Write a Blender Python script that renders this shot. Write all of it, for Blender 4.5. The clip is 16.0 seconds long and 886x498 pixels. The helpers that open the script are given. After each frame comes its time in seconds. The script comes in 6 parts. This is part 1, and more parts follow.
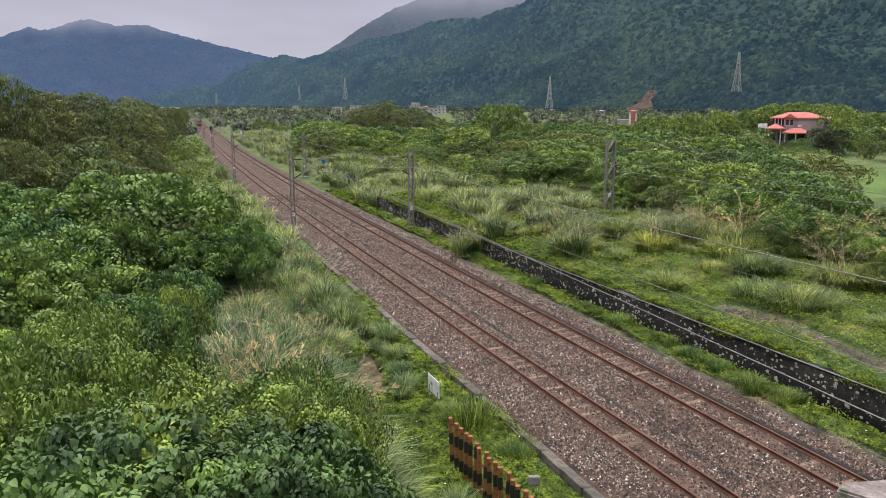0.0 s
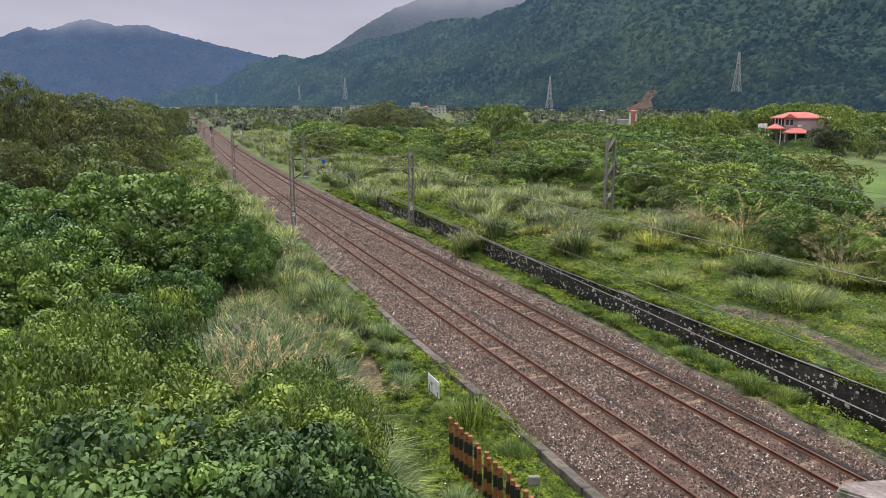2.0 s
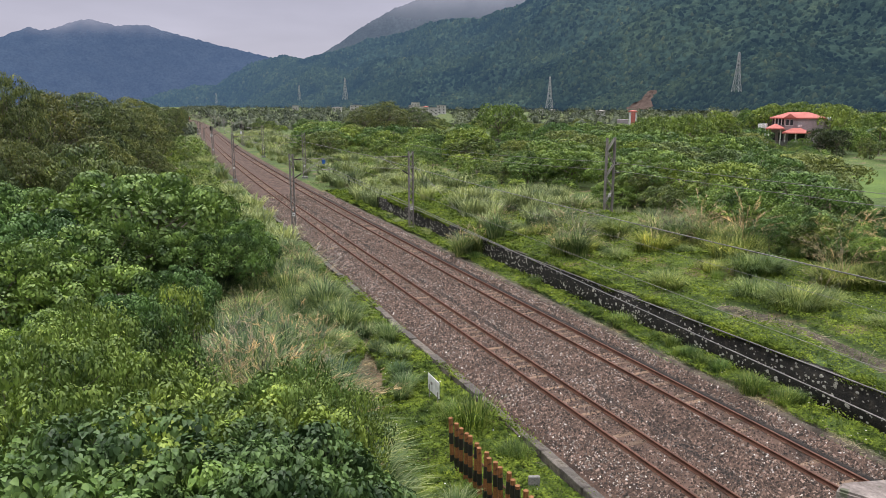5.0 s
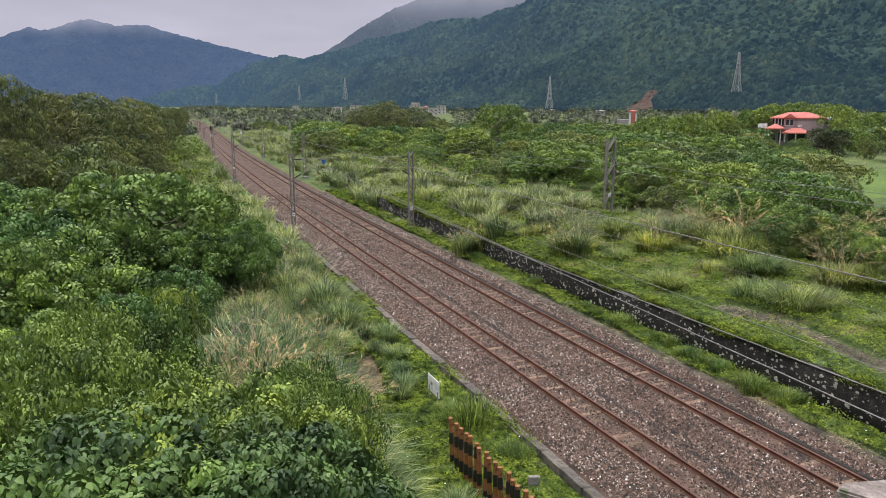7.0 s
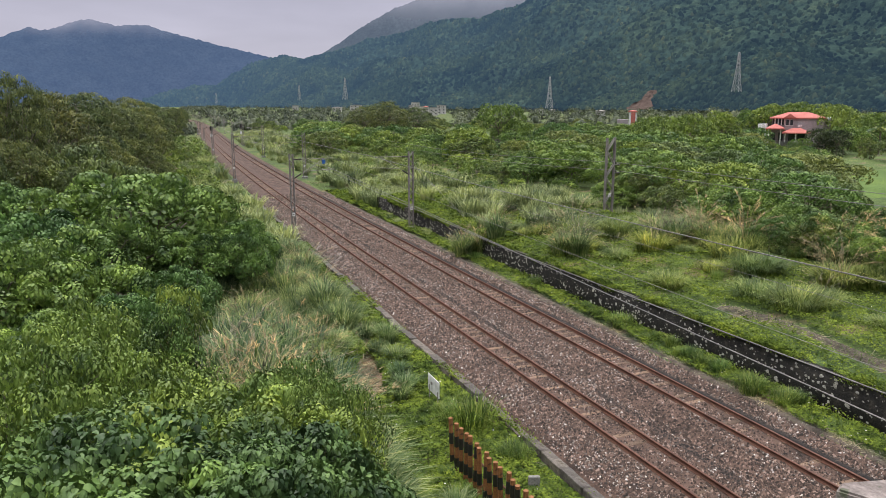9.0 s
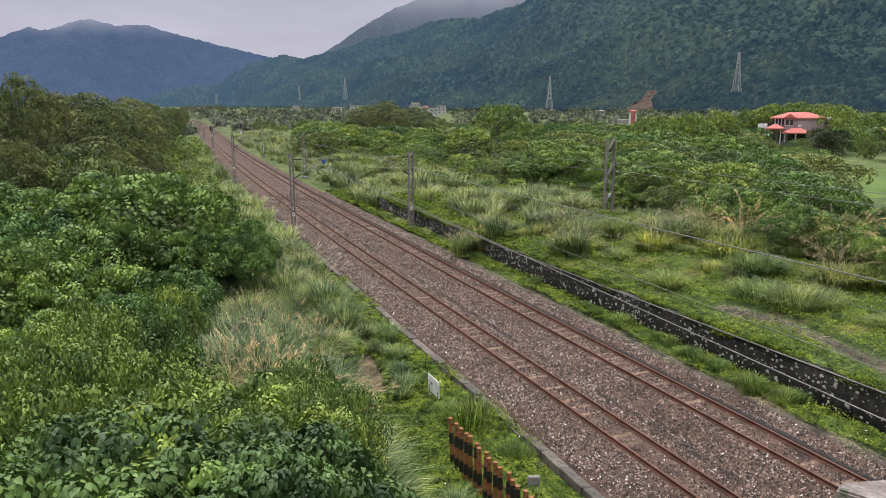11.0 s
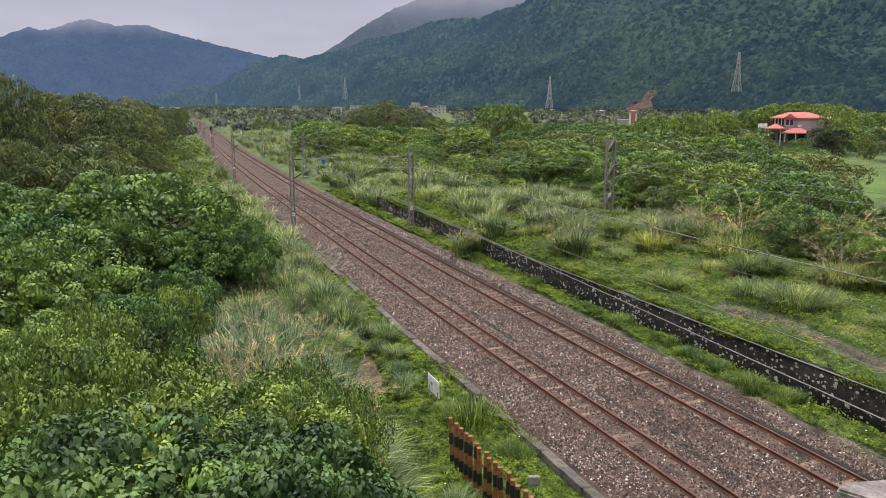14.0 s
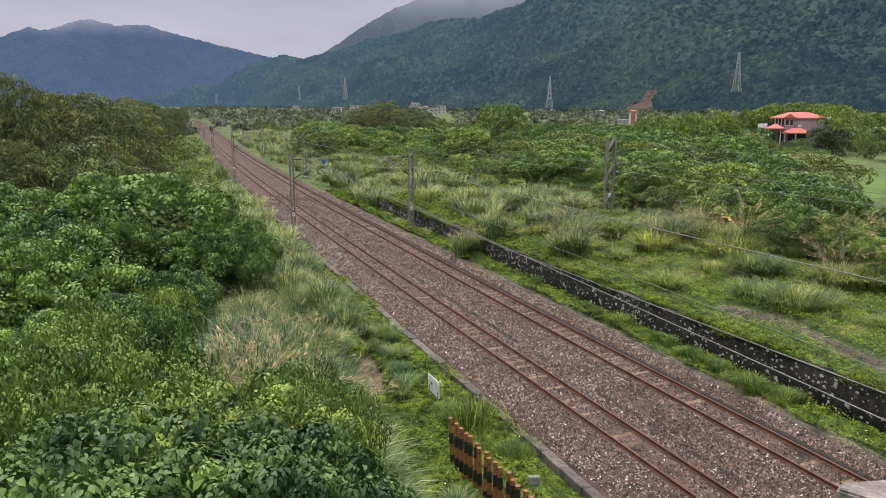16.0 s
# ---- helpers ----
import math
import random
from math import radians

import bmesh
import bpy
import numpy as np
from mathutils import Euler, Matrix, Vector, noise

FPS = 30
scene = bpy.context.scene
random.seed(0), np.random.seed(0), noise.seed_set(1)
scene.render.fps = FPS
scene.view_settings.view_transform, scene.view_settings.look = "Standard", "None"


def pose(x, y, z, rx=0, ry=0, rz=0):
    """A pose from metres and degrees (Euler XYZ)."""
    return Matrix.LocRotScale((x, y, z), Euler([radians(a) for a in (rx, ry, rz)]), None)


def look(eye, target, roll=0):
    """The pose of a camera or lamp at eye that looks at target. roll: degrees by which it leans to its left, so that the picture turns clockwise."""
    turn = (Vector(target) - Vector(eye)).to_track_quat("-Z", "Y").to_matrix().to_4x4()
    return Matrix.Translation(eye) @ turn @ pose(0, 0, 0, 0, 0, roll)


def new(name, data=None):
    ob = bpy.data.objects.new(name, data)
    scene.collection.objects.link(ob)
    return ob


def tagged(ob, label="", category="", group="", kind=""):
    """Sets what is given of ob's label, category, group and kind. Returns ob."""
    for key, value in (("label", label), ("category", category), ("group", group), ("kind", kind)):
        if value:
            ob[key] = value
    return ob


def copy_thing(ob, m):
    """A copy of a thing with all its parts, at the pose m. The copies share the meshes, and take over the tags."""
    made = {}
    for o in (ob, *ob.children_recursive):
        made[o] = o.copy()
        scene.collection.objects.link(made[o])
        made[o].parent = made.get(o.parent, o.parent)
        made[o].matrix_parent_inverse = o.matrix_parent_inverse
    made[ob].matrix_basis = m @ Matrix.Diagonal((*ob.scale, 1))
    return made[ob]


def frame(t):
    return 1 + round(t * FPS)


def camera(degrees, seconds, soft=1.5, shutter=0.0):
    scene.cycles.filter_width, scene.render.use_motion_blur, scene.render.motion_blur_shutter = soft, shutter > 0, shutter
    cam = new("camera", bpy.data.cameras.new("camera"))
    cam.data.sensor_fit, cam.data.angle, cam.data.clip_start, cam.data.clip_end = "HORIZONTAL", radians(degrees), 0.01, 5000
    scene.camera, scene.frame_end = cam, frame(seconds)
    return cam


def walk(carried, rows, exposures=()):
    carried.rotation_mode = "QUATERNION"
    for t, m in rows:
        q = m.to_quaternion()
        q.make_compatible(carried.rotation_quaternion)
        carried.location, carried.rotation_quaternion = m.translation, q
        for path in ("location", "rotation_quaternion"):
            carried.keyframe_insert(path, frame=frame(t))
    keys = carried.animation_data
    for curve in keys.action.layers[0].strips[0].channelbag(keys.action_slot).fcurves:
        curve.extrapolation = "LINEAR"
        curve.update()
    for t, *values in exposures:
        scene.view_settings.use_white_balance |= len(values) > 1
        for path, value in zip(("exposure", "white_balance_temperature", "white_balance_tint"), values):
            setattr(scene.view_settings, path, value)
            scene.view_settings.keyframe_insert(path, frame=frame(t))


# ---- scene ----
cam = camera(64.0, 16.0, soft=0.75)
VIEW = pose(0.0, 0.0, 10.42, 78.7, 0.0, -22.45)
walk(cam, [(0.0, VIEW), (16.0, VIEW)], exposures=[(0.0, 0.0), (16.0, 0.0)])

# ---- world and sun: overcast afternoon, cloud deck over a weak sky ----
world = bpy.data.worlds.new("overcast")
scene.world = world
world.use_nodes = True
wn, wl = world.node_tree.nodes, world.node_tree.links
wn.clear()
w_out = wn.new("ShaderNodeOutputWorld")
w_bg = wn.new("ShaderNodeBackground")
w_sky = wn.new("ShaderNodeTexSky")
w_sky.sky_type, w_sky.sun_disc = "NISHITA", False
w_sky.sun_elevation, w_sky.sun_rotation = radians(78), radians(-18)
w_dim = wn.new("ShaderNodeVectorMath")
w_dim.operation = "SCALE"
w_dim.inputs["Scale"].default_value = 0.09
w_tc = wn.new("ShaderNodeTexCoord")
w_sep = wn.new("ShaderNodeSeparateXYZ")
w_ramp = wn.new("ShaderNodeValToRGB")
w_ramp.color_ramp.elements[0].position, w_ramp.color_ramp.elements[0].color = 0.0, (0.60, 0.57, 0.68, 1)
w_ramp.color_ramp.elements[1].position, w_ramp.color_ramp.elements[1].color = 1.0, (3.8, 3.74, 3.8, 1)
e_mid = w_ramp.color_ramp.elements.new(0.16)
e_mid.color = (0.50, 0.485, 0.60, 1)
e_high = w_ramp.color_ramp.elements.new(0.5)
e_high.color = (0.56, 0.55, 0.62, 1)
w_map = wn.new("ShaderNodeMapping")
w_map.inputs["Scale"].default_value = (2.2, 2.2, 9.0)
w_noise = wn.new("ShaderNodeTexNoise")
w_noise.inputs["Scale"].default_value, w_noise.inputs["Detail"].default_value = 1.6, 5.0
w_cl = wn.new("ShaderNodeMapRange")
w_cl.inputs[1].default_value, w_cl.inputs[2].default_value = 0.3, 0.7
w_cl.inputs[3].default_value, w_cl.inputs[4].default_value = 0.86, 1.1
w_mul = wn.new("ShaderNodeVectorMath")
w_mul.operation = "SCALE"
w_mix = wn.new("ShaderNodeMix")
w_mix.data_type = "RGBA"
w_mix.inputs[0].default_value = 0.9
wl.new(w_tc.outputs["Generated"], w_sep.inputs[0])
wl.new(w_sep.outputs["Z"], w_ramp.inputs[0])
wl.new(w_tc.outputs["Generated"], w_map.inputs["Vector"])
wl.new(w_map.outputs[0], w_noise.inputs["Vector"])
wl.new(w_noise.outputs[0], w_cl.inputs[0])
wl.new(w_ramp.outputs[0], w_mul.inputs[0])
wl.new(w_cl.outputs[0], w_mul.inputs["Scale"])
wl.new(w_sky.outputs[0], w_dim.inputs[0])
wl.new(w_dim.outputs[0], w_mix.inputs[6])
wl.new(w_mul.outputs[0], w_mix.inputs[7])
wl.new(w_mix.outputs[2], w_bg.inputs[0])
wl.new(w_bg.outputs[0], w_out.inputs[0])
w_bg.inputs[1].default_value = 1.0
sun = new("sun", bpy.data.lights.new("sun", "SUN"))
sun.data.energy, sun.data.angle, sun.data.color = 1.5, radians(14), (1.0, 0.96, 0.9)
sun.matrix_world = look((0, 0, 60), (4, -12, 0))


# ---- materials ----
def nodes_of(name):
    m = bpy.data.materials.new(name)
    m.use_nodes = True
    n, l = m.node_tree.nodes, m.node_tree.links
    return m, n, l, n["Principled BSDF"]


def noise_ramp(n, l, scale, stops, detail=4.0, vec=None, rough=0.6):
    """A noise texture in object space through a colour ramp."""
    t = n.new("ShaderNodeTexNoise")
    t.inputs["Scale"].default_value, t.inputs["Detail"].default_value = scale, detail
    t.inputs["Roughness"].default_value = rough
    if vec:
        l.new(vec, t.inputs["Vector"])
    r = n.new("ShaderNodeValToRGB")
    els = r.color_ramp.elements
    while len(els) < len(stops):
        els.new(0.5)
    for e, (pos, col) in zip(els, stops):
        e.position, e.color = pos, (*col, 1)
    l.new(t.outputs[0], r.inputs[0])
    return r.outputs[0], t.outputs[0]


def mix_colour(n, l, fac, a, b, mode="MIX"):
    m = n.new("ShaderNodeMix")
    m.data_type, m.blend_type = "RGBA", mode
    for sock, v in ((0, fac), (6, a), (7, b)):
        if isinstance(v, (int, float)):
            m.inputs[sock].default_value = v
        elif isinstance(v, tuple):
            m.inputs[sock].default_value = (*v, 1)
        else:
            l.new(v, m.inputs[sock])
    return m.outputs[2]


def surface(name, stops, scale=4.0, fine=40.0, rough=0.8, bump=0.3, dist=0.02, metal=0.0, spots=None):
    """Rough surface: two scales of noise in colour, relief from the finer one."""
    m, n, l, b = nodes_of(name)
    tc = n.new("ShaderNodeTexCoord").outputs["Object"]
    big, _ = noise_ramp(n, l, scale, stops, vec=tc)
    small, h = noise_ramp(n, l, fine, [(0.3, (0.62, 0.62, 0.62)), (0.7, (1.25, 1.25, 1.25))], vec=tc)
    col = mix_colour(n, l, 1.0, big, small, "MULTIPLY")
    if spots:
        sc, pos, sc_col = spots
        mask, _ = noise_ramp(n, l, sc, [(pos, (0, 0, 0)), (pos + 0.05, (1, 1, 1))], vec=tc)
        col = mix_colour(n, l, mask, col, sc_col)
    l.new(col, b.inputs["Base Color"])
    b.inputs["Roughness"].default_value, b.inputs["Metallic"].default_value = rough, metal
    bp = n.new("ShaderNodeBump")
    bp.inputs["Strength"].default_value, bp.inputs["Distance"].default_value = bump, dist
    l.new(h, bp.inputs["Height"])
    l.new(bp.outputs[0], b.inputs["Normal"])
    return m


def leaf_material(name, dark, mid, light, rough=0.5, through_light=0.13, patch=0.35, per_plant=True, brown=False, clump_scale=1.1):
    """Leaves: a colour for each leaf, patches of growth, clump tones with painted shade, light passing through."""
    m, n, l, b = nodes_of(name)
    g = n.new("ShaderNodeNewGeometry")
    r = n.new("ShaderNodeValToRGB")
    els = r.color_ramp.elements
    els.new(0.5)
    for e, (pos, col) in zip(els, ((0.0, dark), (0.55, mid), (1.0, light))):
        e.position, e.color = pos, (col[0] * 1.07, col[1] * 0.99, col[2] * 1.12, 1)
    l.new(g.outputs["Random Per Island"], r.inputs[0])
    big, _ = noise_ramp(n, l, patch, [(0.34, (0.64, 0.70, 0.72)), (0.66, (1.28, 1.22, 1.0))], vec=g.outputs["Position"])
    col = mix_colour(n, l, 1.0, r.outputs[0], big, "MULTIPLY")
    # clump-sized leaf tone; its deep dark end stands in for shade between clumps
    clump_tone, _ = noise_ramp(n, l, clump_scale, [(0.34, (0.32, 0.38, 0.40)), (0.66, (1.42, 1.34, 1.20))], vec=g.outputs["Position"], detail=2)
    col = mix_colour(n, l, 1.0, col, clump_tone, "MULTIPLY")
    own = n.new("ShaderNodeValToRGB")
    own.color_ramp.elements[0].color, own.color_ramp.elements[1].color = (0.66, 0.78, 0.8, 1), ((1.12, 1.0, 0.86, 1) if brown else (1.3, 1.2, 0.9, 1))
    e_lush = own.color_ramp.elements.new(0.86)
    e_lush.color = (1.34, 1.22, 1.0, 1)
    l.new(n.new("ShaderNodeObjectInfo").outputs["Random"], own.inputs[0])
    col = mix_colour(n, l, 1.0 if per_plant else 0.0, col, own.outputs[0], "MULTIPLY")
    l.new(col, b.inputs["Base Color"])
    b.inputs["Roughness"].default_value = rough
    b.inputs["Specular IOR Level"].default_value = 0.35 if rough < 0.6 else 0.2
    tr = n.new("ShaderNodeBsdfTranslucent")
    l.new(col, tr.inputs[0])
    mx = n.new("ShaderNodeMixShader")
    mx.inputs[0].default_value = through_light
    l.new(b.outputs[0], mx.inputs[1])
    l.new(tr.outputs[0], mx.inputs[2])
    l.new(mx.outputs[0], n["Material Output"].inputs[0])
    return m


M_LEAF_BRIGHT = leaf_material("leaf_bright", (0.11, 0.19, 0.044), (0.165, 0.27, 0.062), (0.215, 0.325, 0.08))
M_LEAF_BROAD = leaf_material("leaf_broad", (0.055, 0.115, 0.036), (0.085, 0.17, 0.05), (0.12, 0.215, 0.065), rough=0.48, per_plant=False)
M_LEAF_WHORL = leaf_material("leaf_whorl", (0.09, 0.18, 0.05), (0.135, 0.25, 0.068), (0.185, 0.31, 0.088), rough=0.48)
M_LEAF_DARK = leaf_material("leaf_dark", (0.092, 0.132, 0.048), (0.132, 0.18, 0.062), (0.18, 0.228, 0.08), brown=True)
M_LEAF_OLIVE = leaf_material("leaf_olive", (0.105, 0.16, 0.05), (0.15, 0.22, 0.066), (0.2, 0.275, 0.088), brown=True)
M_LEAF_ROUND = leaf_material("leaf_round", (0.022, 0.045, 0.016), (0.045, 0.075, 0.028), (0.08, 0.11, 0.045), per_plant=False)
# base colour greyed to carry the haze over the far valley woods
M_LEAF_FAR = leaf_material("leaf_far", (0.055, 0.082, 0.048), (0.08, 0.112, 0.06), (0.11, 0.148, 0.074), patch=0.02, per_plant=False, clump_scale=0.12)
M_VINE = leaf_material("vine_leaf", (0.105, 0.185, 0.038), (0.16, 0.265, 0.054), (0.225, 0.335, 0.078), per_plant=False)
M_CREEPER = leaf_material("creeper_leaf", (0.115, 0.185, 0.027), (0.15, 0.23, 0.034), (0.19, 0.275, 0.044), rough=0.85, clump_scale=2.2, patch=0.5, per_plant=False)
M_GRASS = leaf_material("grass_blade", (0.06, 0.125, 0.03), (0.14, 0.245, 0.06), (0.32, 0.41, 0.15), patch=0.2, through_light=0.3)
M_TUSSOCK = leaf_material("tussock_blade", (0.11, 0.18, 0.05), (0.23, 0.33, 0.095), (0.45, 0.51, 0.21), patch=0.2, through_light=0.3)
M_MEADOW = leaf_material("meadow_grass", (0.20, 0.285, 0.115), (0.30, 0.39, 0.165), (0.44, 0.52, 0.26), patch=0.08, through_light=0.3, per_plant=False, clump_scale=0.4)
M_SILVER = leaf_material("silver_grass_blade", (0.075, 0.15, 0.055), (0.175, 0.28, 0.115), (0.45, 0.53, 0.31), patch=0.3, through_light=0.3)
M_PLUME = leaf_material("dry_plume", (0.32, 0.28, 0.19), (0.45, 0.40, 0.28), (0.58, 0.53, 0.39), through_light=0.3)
M_BARK = surface("bark", [(0.3, (0.12, 0.10, 0.08)), (0.7, (0.27, 0.235, 0.19))], 3, 25, 0.9, 0.6, 0.03)
M_BALLAST = surface("ballast_gravel", [(0.3, (0.034, 0.020, 0.015)), (0.7, (0.15, 0.092, 0.07))], 1.3, 16, 0.9, 0.9, 0.06)
M_CONCRETE = surface("weathered_concrete", [(0.3, (0.17, 0.165, 0.16)), (0.7, (0.31, 0.30, 0.29))], 1.2, 22, 0.85, 0.4, 0.01)
M_SLEEPER = surface("sleeper_concrete", [(0.3, (0.075, 0.048, 0.032)), (0.7, (0.25, 0.17, 0.12))], 2.5, 30, 0.85, 0.3, 0.01)
def own_tone(m, low, high):
    """Lets each piece of this material be darker or paler as a whole."""
    n, l = m.node_tree.nodes, m.node_tree.links
    b = n["Principled BSDF"]
    src = b.inputs["Base Color"].links[0].from_socket
    r = n.new("ShaderNodeValToRGB")
    r.color_ramp.elements[0].color, r.color_ramp.elements[1].color = (low, low, low, 1), (high, high * 0.96, high * 0.9, 1)
    l.new(n.new("ShaderNodeObjectInfo").outputs["Random"], r.inputs[0])
    l.new(mix_colour(n, l, 1.0, src, r.outputs[0], "MULTIPLY"), b.inputs["Base Color"])
    return m


own_tone(M_SLEEPER, 0.5, 1.5)
M_RUST = surface("rusty_rail", [(0.3, (0.085, 0.036, 0.022)), (0.7, (0.18, 0.08, 0.05))], 2.0, 30, 0.75, 0.25, 0.004)
M_WALL = surface("mossy_wall", [(0.32, (0.004, 0.004, 0.0035)), (0.55, (0.014, 0.0125, 0.01)), (0.72, (0.045, 0.040, 0.028))], 3.2, 12, 0.95, 1.0, 0.05, spots=(9.0, 0.69, (0.10, 0.095, 0.075)))
M_STONE = surface("lichen_stone", [(0.3, (0.20, 0.19, 0.165)), (0.7, (0.62, 0.60, 0.55))], 2.0, 30, 0.9, 0.4, 0.01)
M_STEEL = surface("galvanised_steel", [(0.3, (0.22, 0.2, 0.19)), (0.7, (0.36, 0.34, 0.32))], 2.0, 20, 0.6, 0.15, 0.004, metal=0.3)
M_POLE = surface("concrete_mast", [(0.3, (0.16, 0.14, 0.135)), (0.7, (0.27, 0.245, 0.235))], 1.2, 25, 0.85, 0.2, 0.006)
M_WIRE = surface("wire", [(0.3, (0.17, 0.165, 0.16)), (0.7, (0.30, 0.29, 0.28))], 3, 20, 0.5, 0.0, 0.001, metal=0.4)
M_WHITE = surface("white_paint", [(0.3, (0.78, 0.78, 0.79)), (0.7, (0.84, 0.84, 0.84))], 2, 3, 0.5, 0.05, 0.002)
M_BLACK = surface("black_paint", [(0.3, (0.012, 0.012, 0.012)), (0.7, (0.03, 0.028, 0.026))], 4, 20, 0.55, 0.1, 0.002)


def ground_material():
    """Soil and low grass; short green growth with bare, dry patches."""
    m, n, l, b = nodes_of("grassy_soil")
    pos = n.new("ShaderNodeNewGeometry").outputs["Position"]
    grass, h1 = noise_ramp(n, l, 1.7, [(0.3, (0.04, 0.068, 0.018)), (0.5, (0.085, 0.13, 0.03)), (0.72, (0.14, 0.195, 0.05))], vec=pos)
    soil, _ = noise_ramp(n, l, 5.0, [(0.3, (0.16, 0.11, 0.07)), (0.7, (0.30, 0.22, 0.15))], vec=pos)
    mask, _ = noise_ramp(n, l, 0.35, [(0.54, (0, 0, 0)), (0.66, (1, 1, 1))], vec=pos)
    fine, h2 = noise_ramp(n, l, 14.0, [(0.3, (0.45, 0.48, 0.45)), (0.7, (1.35, 1.35, 1.3))], vec=pos)
    wide, _ = noise_ramp(n, l, 0.12, [(0.35, (0.6, 0.68, 0.75)), (0.65, (1.2, 1.15, 1.0))], vec=pos)
    fine = mix_colour(n, l, 1.0, fine, wide, "MULTIPLY")
    col = mix_colour(n, l, mask, grass, soil)
    l.new(mix_colour(n, l, 1.0, col, fine, "MULTIPLY"), b.inputs["Base Color"])
    b.inputs["Roughness"].default_value = 0.95
    bp = n.new("ShaderNodeBump")
    bp.inputs["Strength"].default_value, bp.inputs["Distance"].default_value = 0.7, 0.08
    l.new(h2, bp.inputs["Height"])
    l.new(bp.outputs[0], b.inputs["Normal"])
    return m


M_GROUND = ground_material()


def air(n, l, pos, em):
    """Sets the emission that stands for haze, stronger farther up the valley."""
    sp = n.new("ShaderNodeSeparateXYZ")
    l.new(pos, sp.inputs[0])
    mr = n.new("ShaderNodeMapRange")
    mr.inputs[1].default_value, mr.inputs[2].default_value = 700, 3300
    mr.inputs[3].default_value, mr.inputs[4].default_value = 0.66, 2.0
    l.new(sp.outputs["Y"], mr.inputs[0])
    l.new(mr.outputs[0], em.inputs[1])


def forest_material(name, stops, glow=None, scale=0.012, cloud=None):
    """Wooded mountainside; glow is emission that stands for the pale haze before a far backdrop."""
    m, n, l, b = nodes_of(name)
    pos = n.new("ShaderNodeNewGeometry").outputs["Position"]
    big, _ = noise_ramp(n, l, scale, stops, vec=pos, detail=6)
    fine, h = noise_ramp(n, l, 0.09, [(0.33, (0.45, 0.48, 0.5)), (0.66, (1.4, 1.38, 1.3))], vec=pos, detail=6)
    col = mix_colour(n, l, 1.0, big, fine, "MULTIPLY")
    l.new(col, b.inputs["Base Color"])
    b.inputs["Roughness"].default_value = 1.0
    b.inputs["Specular IOR Level"].default_value = 0.0
    bp = n.new("ShaderNodeBump")
    bp.inputs["Strength"].default_value, bp.inputs["Distance"].default_value = 0.8, 6.0
    l.new(h, bp.inputs["Height"])
    l.new(bp.outputs[0], b.inputs["Normal"])
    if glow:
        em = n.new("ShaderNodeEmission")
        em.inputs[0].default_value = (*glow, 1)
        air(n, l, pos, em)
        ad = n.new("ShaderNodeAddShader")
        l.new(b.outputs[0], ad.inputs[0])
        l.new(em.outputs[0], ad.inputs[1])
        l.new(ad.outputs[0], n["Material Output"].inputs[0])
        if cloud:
            # summits fade to transparent from this height on, in place of low cloud
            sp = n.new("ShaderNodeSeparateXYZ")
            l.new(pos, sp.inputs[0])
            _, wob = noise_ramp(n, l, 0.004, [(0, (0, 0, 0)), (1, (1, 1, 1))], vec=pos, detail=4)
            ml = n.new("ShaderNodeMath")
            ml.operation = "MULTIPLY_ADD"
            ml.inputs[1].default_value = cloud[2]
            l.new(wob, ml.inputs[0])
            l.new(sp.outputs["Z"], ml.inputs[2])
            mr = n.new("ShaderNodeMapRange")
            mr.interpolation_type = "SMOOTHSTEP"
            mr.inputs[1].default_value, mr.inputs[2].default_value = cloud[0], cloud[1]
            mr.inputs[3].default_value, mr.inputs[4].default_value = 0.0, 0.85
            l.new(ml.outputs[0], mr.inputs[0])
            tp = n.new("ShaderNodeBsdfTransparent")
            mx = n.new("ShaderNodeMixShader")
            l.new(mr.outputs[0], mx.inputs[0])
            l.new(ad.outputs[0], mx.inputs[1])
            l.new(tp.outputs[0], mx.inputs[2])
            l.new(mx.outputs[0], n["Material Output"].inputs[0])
    return m


# ---- mesh helpers ----
def part(name, bm, material, parent=None, label=""):
    """Links a bmesh as one mesh object under a thing or a part."""
    me = bpy.data.meshes.new(name)
    bm.to_mesh(me)
    bm.free()
    me.materials.append(material)
    ob = new(name, me)
    ob.parent = parent
    return tagged(ob, label)


def share(name, me, m, parent):
    """One more piece on a shared mesh."""
    ob = new(name, me)
    ob.matrix_basis = m
    ob.parent = parent
    return ob


def thing(name, x, y, z, label, category, group="", kind="", turn=0.0):
    ob = new(name)
    ob.matrix_basis = pose(x, y, z, 0, 0, turn)
    return tagged(ob, label, category, group, kind)


def array_mesh(name, verts, faces, material, smooth=False):
    """A mesh from numpy arrays; all faces have the same number of corners."""
    me = bpy.data.meshes.new(name)
    verts = np.asarray(verts, dtype=np.float32).reshape(-1, 3)
    faces = np.asarray(faces, dtype=np.int32)
    nf, k = faces.shape
    me.vertices.add(len(verts))
    me.vertices.foreach_set("co", verts.ravel())
    me.loops.add(nf * k)
    me.loops.foreach_set("vertex_index", faces.ravel())
    me.polygons.add(nf)
    me.polygons.foreach_set("loop_start", np.arange(nf, dtype=np.int32) * k)
    me.polygons.foreach_set("loop_total", np.full(nf, k, dtype=np.int32))
    if smooth:
        me.polygons.foreach_set("use_smooth", np.ones(nf, dtype=bool))
    me.materials.append(material)
    me.update(calc_edges=True)
    return me


